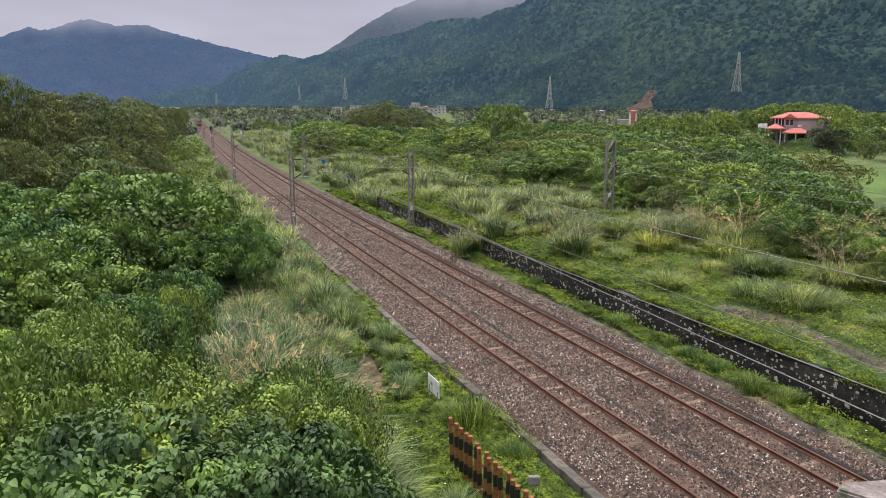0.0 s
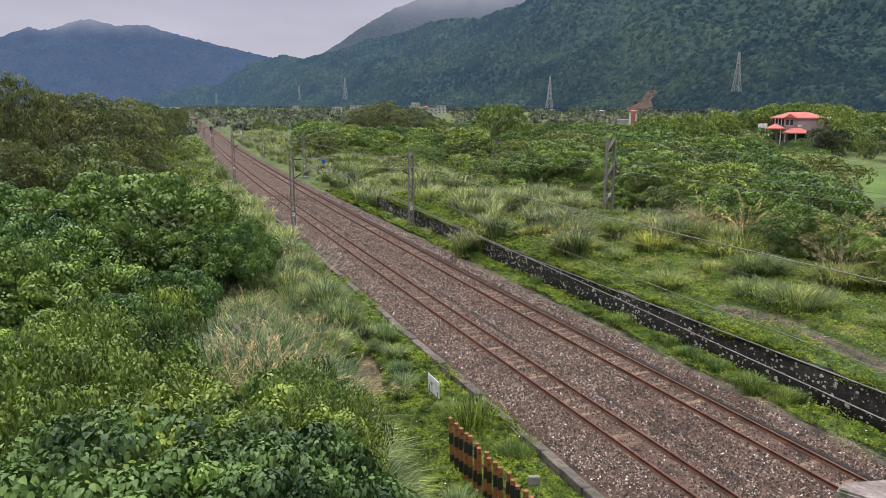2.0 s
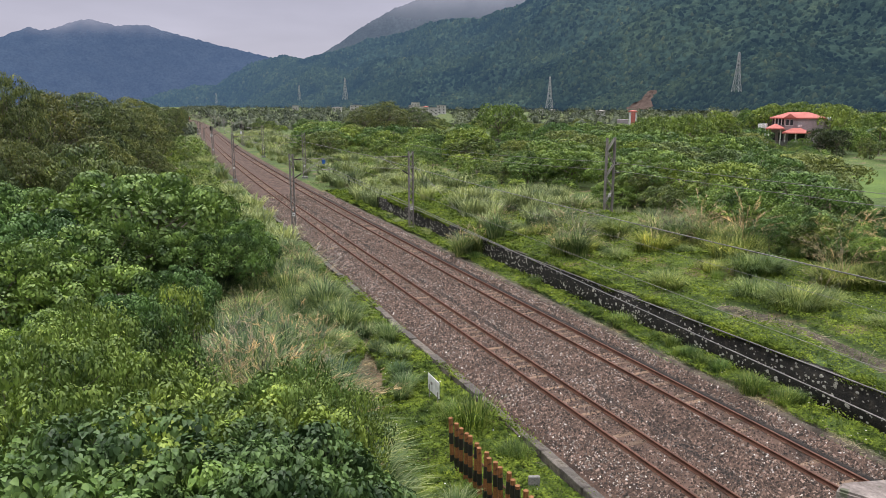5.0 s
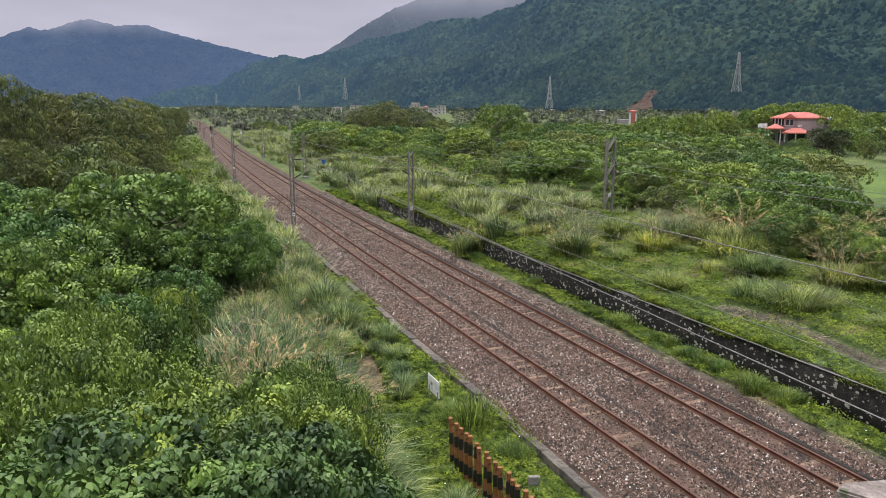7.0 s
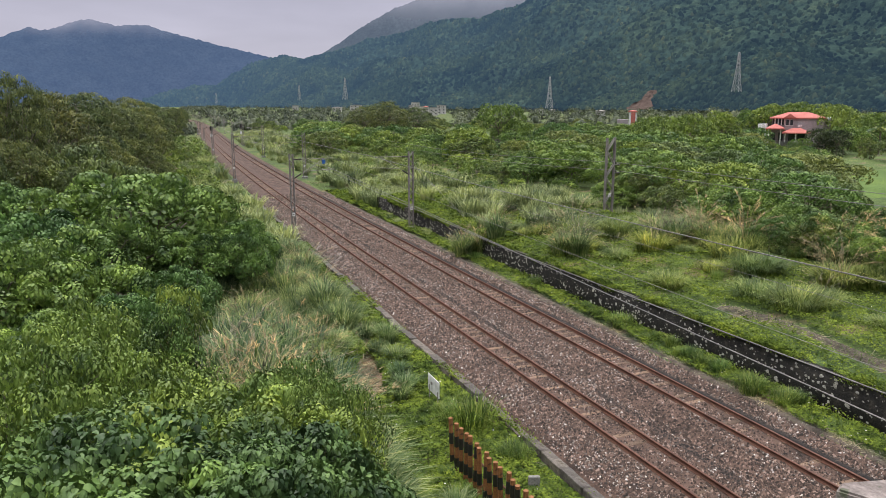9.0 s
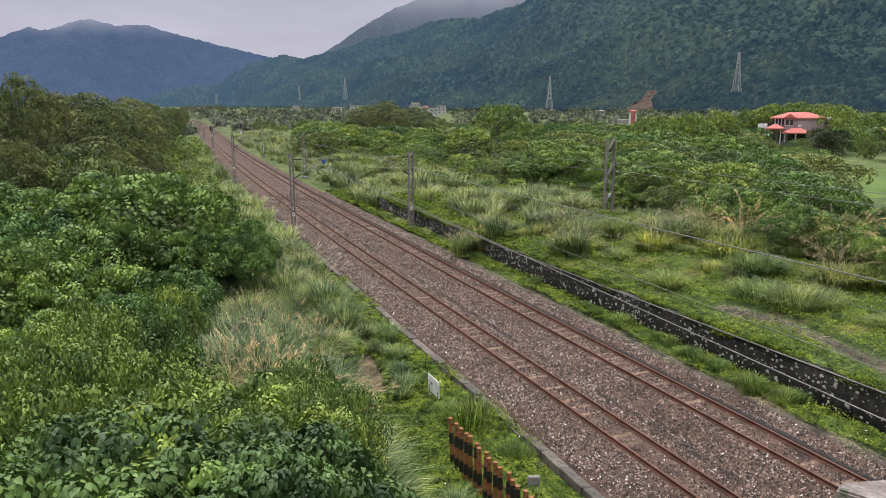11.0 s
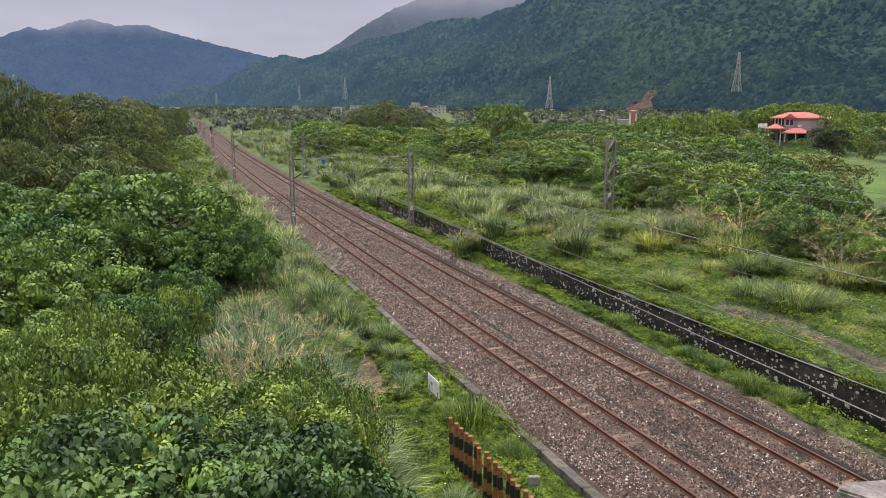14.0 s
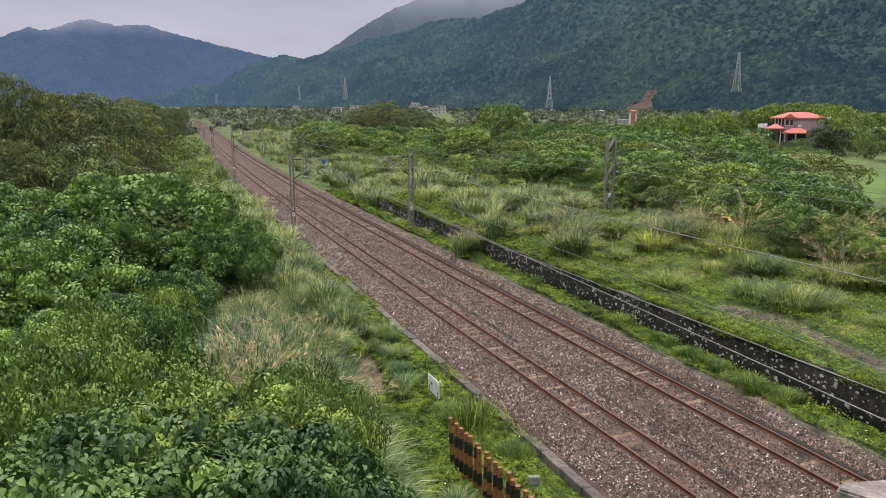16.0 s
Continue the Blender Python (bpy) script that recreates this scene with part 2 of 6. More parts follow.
def box(bm, cx, cy, cz, sx, sy, sz, bevel=0.0, turn=0.0):
    r = bmesh.ops.create_cube(bm, size=1.0, matrix=pose(cx, cy, cz, 0, 0, turn) @ Matrix.Diagonal((sx, sy, sz, 1)))
    if bevel:
        es = list({e for v in r["verts"] for e in v.link_edges})
        bmesh.ops.bevel(bm, geom=es, offset=bevel, segments=1, affect="EDGES")


def rod(bm, a, b, r0, r1=None, sides=8):
    """A tapered rod between two points."""
    a, b = Vector(a), Vector(b)
    d = b - a
    m = Matrix.Translation((a + b) / 2) @ d.to_track_quat("Z", "Y").to_matrix().to_4x4()
    bmesh.ops.create_cone(bm, cap_ends=True, segments=sides, radius1=r0, radius2=r0 if r1 is None else r1, depth=d.length, matrix=m)


# ---- the lie of the land ----
def bend(y):
    """How far the line has swung to the east at y: straight, a wide curve, and far off back again."""
    y = np.asarray(y, dtype=float)
    a = np.clip(y - 25, 0, 203)
    e = np.clip(y - 430, 0, 400)
    return 1.18e-4 * a * a + 0.0479 * np.clip(y - 228, 0, None) - 1.5e-4 * e * e


KERB_X, WALL_X, WALL_END = 10.9, 21.9, 71.5
RAILS = (13.155, 14.222, 17.19, 18.257)
CENTRES = (13.69, 17.72)


def soft_step(x, a, b):
    t = np.clip((x - a) / (b - a), 0, 1)
    return t * t * (3 - 2 * t)


LATTICE = np.random.RandomState(97).rand(128, 128)


def blotch(x, y, size):
    """Smooth random values from 0 to 1 over the plan, in spots of about that size."""
    u, v = np.asarray(x) / size, np.asarray(y) / size
    i, j = np.floor(u).astype(int), np.floor(v).astype(int)
    a, b = u - i, v - j
    a, b = a * a * (3 - 2 * a), b * b * (3 - 2 * b)
    g = LATTICE
    lo = g[i % 128, j % 128] * (1 - a) + g[(i + 1) % 128, j % 128] * a
    hi = g[i % 128, (j + 1) % 128] * (1 - a) + g[(i + 1) % 128, (j + 1) % 128] * a
    return lo * (1 - b) + hi * b


def height(x, y):
    """Height of the ground over the plan; rail tops are at zero."""
    x, y = np.asarray(x, dtype=float), np.asarray(y, dtype=float)
    u = x - bend(y)
    wav = 0.12 * np.sin(x * 0.61 + 1.3 * np.sin(y * 0.23)) + 0.1 * np.sin(y * 0.47 + x * 0.19)
    far = np.hypot(x, y)
    bed = -0.42 + 0.0 * u
    left = -0.52 - 0.06 * np.clip(KERB_X - u, 0, 16) + wav * soft_step(KERB_X - u, 0.5, 4)
    bank = (9.0 - 0.60 * np.clip(y, 2, 15)) * soft_step(7.5 - x, 0, 5) * (1 - soft_step(y, 12, 22))
    left = left + np.clip(bank, 0, None)
    terrace = 1.08 + 0.03 * np.clip(u - 22, 0, 12) + wav * soft_step(u, 22.5, 26)
    slope = -0.45 + 1.6 * soft_step(u, 20.5, 30) + wav * soft_step(u, 22, 27)
    right = np.where(y < WALL_END, terrace, slope)
    z = np.where(u < KERB_X, left, np.where(u > WALL_X + 0.15, right, np.where(u > 19.9, -0.22, bed)))
    rise = np.clip(far - 300, 0, 2600) * 0.004
    return z + np.where((u > 26) | (u < 4), rise, 0.0)


def axis(lo, hi, fine_lo, fine_hi, step):
    """Grid lines: even between fine_lo and fine_hi, ever wider beyond."""
    out = list(np.arange(fine_lo, fine_hi + step / 2, step))
    d, v = step, fine_hi
    while v < hi:
        d *= 1.13
        v += d
        out.append(v)
    d, v = step, fine_lo
    while v > lo:
        d *= 1.13
        v -= d
        out.insert(0, v)
    return np.array(out)


def build_ground():
    us, ys = axis(-4800, 4800, -12, 44, 0.5), axis(-400, 4900, 4, 110, 0.8)
    us = np.sort(np.append(us, (KERB_X - 0.01, KERB_X + 0.01, WALL_X + 0.14, WALL_X + 0.16)))
    U, Y = np.meshgrid(us, ys)
    fade = np.clip(1 - np.abs(U) / 2000, 0, 1)
    X = U + bend(np.clip(Y, 0, 900)) * fade
    Z = height(U + bend(Y), Y)
    nx, ny = len(us), len(ys)
    i = np.arange(nx * ny).reshape(ny, nx)
    f = np.stack([i[:-1, :-1], i[:-1, 1:], i[1:, 1:], i[1:, :-1]], -1).reshape(-1, 4)
    ob = new("ground", array_mesh("ground", np.stack([X, Y, Z], -1), f, M_GROUND, True))
    tagged(ob, "uneven ground of grass and bare soil", "ground", kind="structure")


build_ground()


def swept(name, profile, y0, y1, step, material, parent=None, label="", x0=0.0):
    """A profile (x, z) swept along the curve of the line."""
    ys = np.arange(y0, y1 + step / 2, step)
    n, k = len(ys), len(profile)
    pr = np.array(profile)
    v = np.zeros((n, k, 3))
    v[:, :, 0] = pr[None, :, 0] + x0 + bend(ys)[:, None]
    v[:, :, 1] = ys[:, None]
    v[:, :, 2] = pr[None, :, 1]
    i = np.arange(n * k).reshape(n, k)
    j = np.roll(i, -1, 1)
    f = np.stack([i[:-1], i[1:], j[1:], j[:-1]], -1).reshape(-1, 4)
    ob = new(name, array_mesh(name, v, f, material))
    ob.parent = parent
    return tagged(ob, label)


# ---- mountains ----
def mountain(name, crest, foot, material, label, amp, seed, nu=260, nv=90, power=1.0, back=1.15):
    """A wooded range between a foot line and a crest line, cut by gullies."""
    cu = np.linspace(0, 1, len(crest))
    fu = np.linspace(0, 1, len(foot))
    u = np.linspace(0, 1, nu)
    c = np.stack([np.interp(u, cu, [p[k] for p in crest]) for k in range(3)], -1)
    f = np.stack([np.interp(u, fu, [p[k] for p in foot]) for k in range(3)], -1)
    vs = np.linspace(0, back, nv)
    verts = np.zeros((nv, nu, 3))
    for b, v in enumerate(vs):
        t = min(v, 1.0)
        verts[b, :, :2] = f[:, :2] + (c[:, :2] - f[:, :2]) * v
        verts[b, :, 2] = f[:, 2] + (c[:, 2] - f[:, 2]) * (t ** power) - max(0, v - 1) * 200
        for a in range(nu):
            p = Vector(verts[b, a])
            g = noise.ridged_multi_fractal(Vector((p.x, p.y, seed)) / (amp * 9), 1.0, 2.1, 4, 0.9, 2.0) - 1.1
            tr = noise.noise(p / 16.0) * 4.0 + noise.noise(p / 7.0) * 2.5
            env = math.sin(min(v, 1.0) * math.pi * 0.93) ** 0.8
            verts[b, a, 2] += g * amp * 1.4 * env + tr * min(1, v * 6)
    i = np.arange(nu * nv).reshape(nv, nu)
    q = np.stack([i[:-1, :-1], i[:-1, 1:], i[1:, 1:], i[1:, :-1]], -1).reshape(-1, 4)
    ob = new(name, array_mesh(name, verts, q, material, True))
    tagged(ob, label, "mountain", kind="structure")
    return verts


def canopy(verts, n, seed):
    """Tree crowns of the mountain forest as small uneven lumps."""
    rs = np.random.RandomState(seed)
    nv, nu = verts.shape[:2]
    a, b = rs.uniform(0, nv * 0.87 - 1.01, n), rs.uniform(0, nu - 1.01, n)
    i, j = a.astype(int), b.astype(int)
    fa, fb = (a - i)[:, None], (b - j)[:, None]
    p = (verts[i, j] * (1 - fb) + verts[i, j + 1] * fb) * (1 - fa) + (verts[i + 1, j] * (1 - fb) + verts[i + 1, j + 1] * fb) * fa
    d = np.hypot(p[:, 0], p[:, 1])
    s = rs.uniform(2.0, 5.0, n) * (0.52 + d / 2600)
    ang = np.arange(4) * 1.5708
    ring = np.stack([np.cos(ang), np.sin(ang), 0 * ang], -1)
    v = np.zeros((n, 9, 3))
    v[:, :4] = ring[None] * rs.uniform(0.75, 1.4, (n, 4, 1)) + np.array([0, 0, -0.5])
    v[:, 4:8] = ring[None] * rs.uniform(0.45, 0.85, (n, 4, 1)) + np.stack([0 * ang, 0 * ang, 0 * ang + 0.6], -1)[None] + rs.normal(0, 0.14, (n, 4, 3))
    v[:, 8] = np.array([0, 0, 1.0])
    tw = rs.rand(n) * 1.57
    c, e = np.cos(tw)[:, None], np.sin(tw)[:, None]
    v = np.stack([v[..., 0] * c - v[..., 1] * e, v[..., 0] * e + v[..., 1] * c, v[..., 2]], -1)
    v = v * s[:, None, None] + p[:, None]
    tri = [(8, 4 + k, 4 + (k + 1) % 4) for k in range(4)] + [t for k in range(4) for t in ((k, (k + 1) % 4, 4 + (k + 1) % 4), (k, 4 + (k + 1) % 4, 4 + k))]
    f = (np.arange(n)[:, None, None] * 9 + np.array(tri)[None]).reshape(-1, 3)
    m, nn, l, bs = nodes_of("forest_crowns")
    g = nn.new("ShaderNodeNewGeometry")
    r = nn.new("ShaderNodeValToRGB")
    els = r.color_ramp.elements
    els.new(0.5), els.new(0.9)
    for e, (q, c) in zip(els, ((0.0, (0.009, 0.017, 0.015)), (0.5, (0.017, 0.030, 0.022)), (0.93, (0.027, 0.043, 0.028)), (1.0, (0.045, 0.057, 0.034)))):
        e.position, e.color = q, (*c, 1)
    l.new(g.outputs["Random Per Island"], r.inputs[0])
    big, _ = noise_ramp(nn, l, 0.006, [(0.36, (0.45, 0.56, 0.68)), (0.64, (1.6, 1.42, 1.1))], vec=g.outputs["Position"], detail=6)
    l.new(mix_colour(nn, l, 1.0, r.outputs[0], big, "MULTIPLY"), bs.inputs["Base Color"])
    bs.inputs["Roughness"].default_value, bs.inputs["Specular IOR Level"].default_value = 1.0, 0.0
    # blue emission over the crowns stands in for haze
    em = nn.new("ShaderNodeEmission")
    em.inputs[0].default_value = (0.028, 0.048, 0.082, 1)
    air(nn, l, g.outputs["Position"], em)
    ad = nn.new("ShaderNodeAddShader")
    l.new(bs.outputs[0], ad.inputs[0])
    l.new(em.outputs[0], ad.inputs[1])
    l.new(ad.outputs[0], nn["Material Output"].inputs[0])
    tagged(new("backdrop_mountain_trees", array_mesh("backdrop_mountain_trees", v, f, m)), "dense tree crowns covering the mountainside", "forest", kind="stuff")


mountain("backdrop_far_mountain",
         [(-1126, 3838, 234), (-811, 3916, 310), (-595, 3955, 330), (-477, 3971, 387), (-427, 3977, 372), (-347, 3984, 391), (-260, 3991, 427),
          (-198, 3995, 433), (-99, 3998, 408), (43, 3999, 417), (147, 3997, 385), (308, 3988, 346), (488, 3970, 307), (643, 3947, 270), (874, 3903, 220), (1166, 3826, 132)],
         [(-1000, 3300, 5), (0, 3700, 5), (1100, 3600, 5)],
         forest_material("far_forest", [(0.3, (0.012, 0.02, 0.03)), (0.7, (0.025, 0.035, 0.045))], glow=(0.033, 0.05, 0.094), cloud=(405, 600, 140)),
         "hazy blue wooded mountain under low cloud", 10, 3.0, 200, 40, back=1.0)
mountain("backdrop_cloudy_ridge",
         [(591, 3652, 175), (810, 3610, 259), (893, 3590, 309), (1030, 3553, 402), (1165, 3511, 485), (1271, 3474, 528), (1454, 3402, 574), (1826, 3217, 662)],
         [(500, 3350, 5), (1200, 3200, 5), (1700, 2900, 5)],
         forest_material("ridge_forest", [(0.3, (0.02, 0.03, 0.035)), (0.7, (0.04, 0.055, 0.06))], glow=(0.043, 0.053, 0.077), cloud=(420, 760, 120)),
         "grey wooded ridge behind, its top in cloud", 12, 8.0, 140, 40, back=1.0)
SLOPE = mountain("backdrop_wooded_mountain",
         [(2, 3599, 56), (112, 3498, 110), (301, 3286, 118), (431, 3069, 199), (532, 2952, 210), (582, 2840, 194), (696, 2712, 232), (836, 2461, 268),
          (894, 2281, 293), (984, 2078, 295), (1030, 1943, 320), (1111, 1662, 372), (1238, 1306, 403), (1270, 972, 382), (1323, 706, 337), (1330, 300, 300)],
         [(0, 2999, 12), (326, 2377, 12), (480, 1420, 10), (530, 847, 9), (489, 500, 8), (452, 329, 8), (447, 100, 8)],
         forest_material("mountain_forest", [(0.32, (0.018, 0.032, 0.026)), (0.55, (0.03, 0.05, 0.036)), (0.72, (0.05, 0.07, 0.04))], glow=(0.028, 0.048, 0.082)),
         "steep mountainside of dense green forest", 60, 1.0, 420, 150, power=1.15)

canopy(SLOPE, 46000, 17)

# ---- the line: ballast, tracks, kerb, retaining wall ----
BED = [(11.15, -0.6), (11.2, -0.36), (12.0, -0.16), (12.6, -0.135), (13.05, -0.15), (13.26, -0.165), (14.12, -0.165), (14.3, -0.15), (14.8, -0.135), (15.2, -0.17), (15.7, -0.27), (16.2, -0.17), (16.6, -0.135), (17.1, -0.15), (17.3, -0.165), (18.15, -0.165), (18.35, -0.15), (18.8, -0.14), (19.05, -0.30), (19.3, -0.36), (19.55, -0.24), (20.0, -0.26), (20.5, -0.5)]
bed = swept("ballast_bed", BED,
            -30, 1150, 3.0, M_BALLAST)
tagged(bed, "bed of rust-stained grey crushed stone", "ballast", kind="structure")
for u0, u1, z in ((18.42, 18.8, -0.145),):
    strip = swept("dark_strip", [(u0, z - 0.1), (u0, z + 0.05), ((u0 + u1) / 2, z + 0.02), (u1, z - 0.005), (u1, z - 0.1)], -30, 400, 3.0,
                  surface("strip_black", [(0.3, (0.005, 0.004, 0.004)), (0.7, (0.024, 0.019, 0.016))], 2.0, 14, 0.95, 0.9, 0.05))
    tagged(strip, "dark strip in the ballast beside the far rail", "ballast", kind="structure")
RAIL_PROFILE = [(-0.065, -0.15), (0.065, -0.15), (0.065, -0.138), (0.012, -0.115), (0.012, -0.04), (0.036, -0.03), (0.036, -0.005), (0.028, 0.0),
                (-0.028, 0.0), (-0.036, -0.005), (-0.036, -0.03), (-0.012, -0.04), (-0.012, -0.115), (-0.065, -0.138)]


def sleeper_mesh():
    bm = bmesh.new()
    box(bm, 0, 0, -0.25, 2.0, 0.24, 0.2, 0.03)
    for s in (-0.5335, 0.5335):
        box(bm, s, 0, -0.145, 0.17, 0.2, 0.02)
        for d in (-0.1, 0.1):
            box(bm, s + d, 0, -0.12, 0.05, 0.07, 0.04)
    me = bpy.data.meshes.new("sleeper")
    bm.to_mesh(me)
    bm.free()
    me.materials.append(M_SLEEPER)
    return me


def build_tracks():
    me = sleeper_mesh()
    for c in CENTRES:
        t = thing("railway_track", 0, 0, 0, "rusty narrow-gauge track on concrete sleepers in ballast", "railway track", "tracks", "structure")
        for s in (-0.5335, 0.5335):
            swept("rail", RAIL_PROFILE, -30, 1150, 2.5, M_RUST, t, "rust-brown steel rail", c + s)
        rnd = random.Random(int(c * 10))
        for k in range(270):
            y = 6 + 0.62 * k
            a = math.degrees(math.atan(2.36e-4 * min(max(y - 25, 0), 175)))
            share("sleeper", me, pose(c + float(bend(y)) + rnd.uniform(-0.015, 0.015), y, rnd.uniform(-0.035, 0.006), 0, 0, -a + rnd.uniform(-0.6, 0.6)), t)


def stones(name, label, n, seed, ramp, zone, big=0.05):
    """Loose crushed stones thrown over the bed where the zone lets them lie."""
    rs = np.random.RandomState(seed)
    y = 8 + 80 * rs.rand(n) ** 1.5
    u = 11.3 + 8.75 * rs.rand(n)
    rail = np.min(np.abs(u[:, None] - np.array(RAILS)[None]), 1) < 0.08 + 0.08 * rs.rand(n)
    keep = ~rail & (rs.rand(n) < zone(u, y))
    y, u = y[keep], u[keep]
    n = len(y)
    z = np.interp(u, [q[0] for q in BED], [q[1] for q in BED]) + 0.008
    s = (0.017 + big * rs.rand(n) ** 3) * (1 + y / 140)
    base = np.array([(1, 0, -0.3), (0, 1, -0.3), (-1, 0, -0.3), (0, -1, -0.3), (0, 0, 0.8)])
    v = base[None] * (s[:, None, None] * (0.7 + 0.6 * rs.rand(n, 5, 1))) + rs.normal(0, 0.18, (n, 5, 3)) * s[:, None, None]
    a = rs.rand(n) * 6.28
    ca, sa = np.cos(a), np.sin(a)
    vx, vy = v[..., 0] * ca[:, None] - v[..., 1] * sa[:, None], v[..., 0] * sa[:, None] + v[..., 1] * ca[:, None]
    v = np.stack([vx + (u + bend(y))[:, None], vy + y[:, None], v[..., 2] + z[:, None]], -1)
    tri = np.array([(0, 1, 4), (1, 2, 4), (2, 3, 4), (3, 0, 4)])
    f = (np.arange(n)[:, None, None] * 5 + tri[None]).reshape(-1, 3)
    m, nn, l, b = nodes_of(name)
    r = nn.new("ShaderNodeValToRGB")
    els = r.color_ramp.elements
    els.new(0.5), els.new(0.8)
    for e, (pos, col) in zip(els, ramp):
        e.position, e.color = pos, (*col, 1)
    l.new(nn.new("ShaderNodeNewGeometry").outputs["Random Per Island"], r.inputs[0])
    l.new(r.outputs[0], b.inputs["Base Color"])
    b.inputs["Roughness"].default_value = 0.9
    tagged(new(name, array_mesh(name, v, f, m)), label, "gravel", kind="stuff")


def in_track(u):
    return np.min(np.abs(u[:, None] - np.array(CENTRES)[None]), 1) < 0.55


def dark_bands(u, y):
    """Where the bed is dark: a strip beside the far rail, and patches between the tracks."""
    return ((u > 18.42) & (u < 18.8)) | ((np.abs(u - 14.97 - 0.1 * blotch(u, y, 3.0)) < 0.17) & (blotch(y, u, 0.9) > 0.36))


def brown_zone(u, y):
    return np.where(dark_bands(u, y), 0.04, np.where(in_track(u), 0.45, 0.95))


def pale_zone(u, y):
    p = 0.16 + 0.5 * soft_step(blotch(u, y, 1.3), 0.45, 0.8)
    p = np.where((u < 12.5) | (np.abs(u - 15.36) < 0.14) | (np.abs(u - 14.76) < 0.08) | (u > 18.85), p + 0.35, p)
    p = np.where((u > 15.6) & (u < 17), p * 0.7, p)
    return np.where(dark_bands(u, y), 0.012, np.where(in_track(u), 0.10, p * 0.8))


def build_gravel():
    stones("ballast_stones", "rust-brown crushed stones between and beside the rails", 160000, 5,
           ((0, (0.010, 0.007, 0.005)), (0.5, (0.05, 0.031, 0.023)), (0.8, (0.135, 0.086, 0.065)), (1.0, (0.31, 0.22, 0.18))), brown_zone)
    stones("dark_ballast_stones", "dark stones lying in strips along the rails", 160000, 7,
           ((0, (0.006, 0.005, 0.005)), (0.5, (0.018, 0.015, 0.013)), (0.8, (0.035, 0.028, 0.024)), (1.0, (0.09, 0.072, 0.062))), lambda u, y: np.where(dark_bands(u, y), 0.9, 0.04), 0.035)
    stones("pale_ballast_stones", "newer pale grey stones among the ballast", 75000, 6,
           ((0, (0.10, 0.088, 0.08)), (0.5, (0.21, 0.185, 0.168)), (0.8, (0.38, 0.345, 0.32)), (1.0, (0.68, 0.64, 0.61))), pale_zone, 0.03)


build_tracks()
build_gravel()
def build_kerb():
    """Concrete kerb stones set end to end, some of them tilted."""
    k = thing("kerb", 0, 0, 0, "long line of weathered, uneven concrete kerb stones", "kerb", kind="structure")
    m = own_tone(surface("kerb_concrete", [(0.3, (0.07, 0.062, 0.055)), (0.7, (0.20, 0.18, 0.165))], 2.1, 14, 0.9, 0.8, 0.02, spots=(1.6, 0.6, (0.075, 0.062, 0.045))), 0.7, 1.25)
    rnd = random.Random(14)
    meshes = []
    for a in range(3):
        bm = bmesh.new()
        box(bm, 0, 0, -0.34, 0.36, 1.17, 0.7, 0.025)
        for v in bm.verts:
            v.co += Vector((rnd.uniform(-0.02, 0.02), rnd.uniform(-0.012, 0.012), rnd.uniform(-0.018, 0.012)))
        me = bpy.data.meshes.new("kerb_stone")
        bm.to_mesh(me)
        bm.free()
        me.materials.append(m)
        meshes.append(me)
    for a in range(70):
        y = 6.6 + 1.2 * a
        turn = -math.degrees(math.atan(2.36e-4 * min(max(y - 25, 0), 203)))
        share("kerb_stone", rnd.choice(meshes), pose(10.93 + float(bend(y)) + rnd.uniform(-0.03, 0.03), y, -0.25 + rnd.uniform(-0.05, 0.02), rnd.uniform(-1, 1), rnd.uniform(-3, 4), turn + rnd.uniform(-1.2, 1.2)), k)


build_kerb()


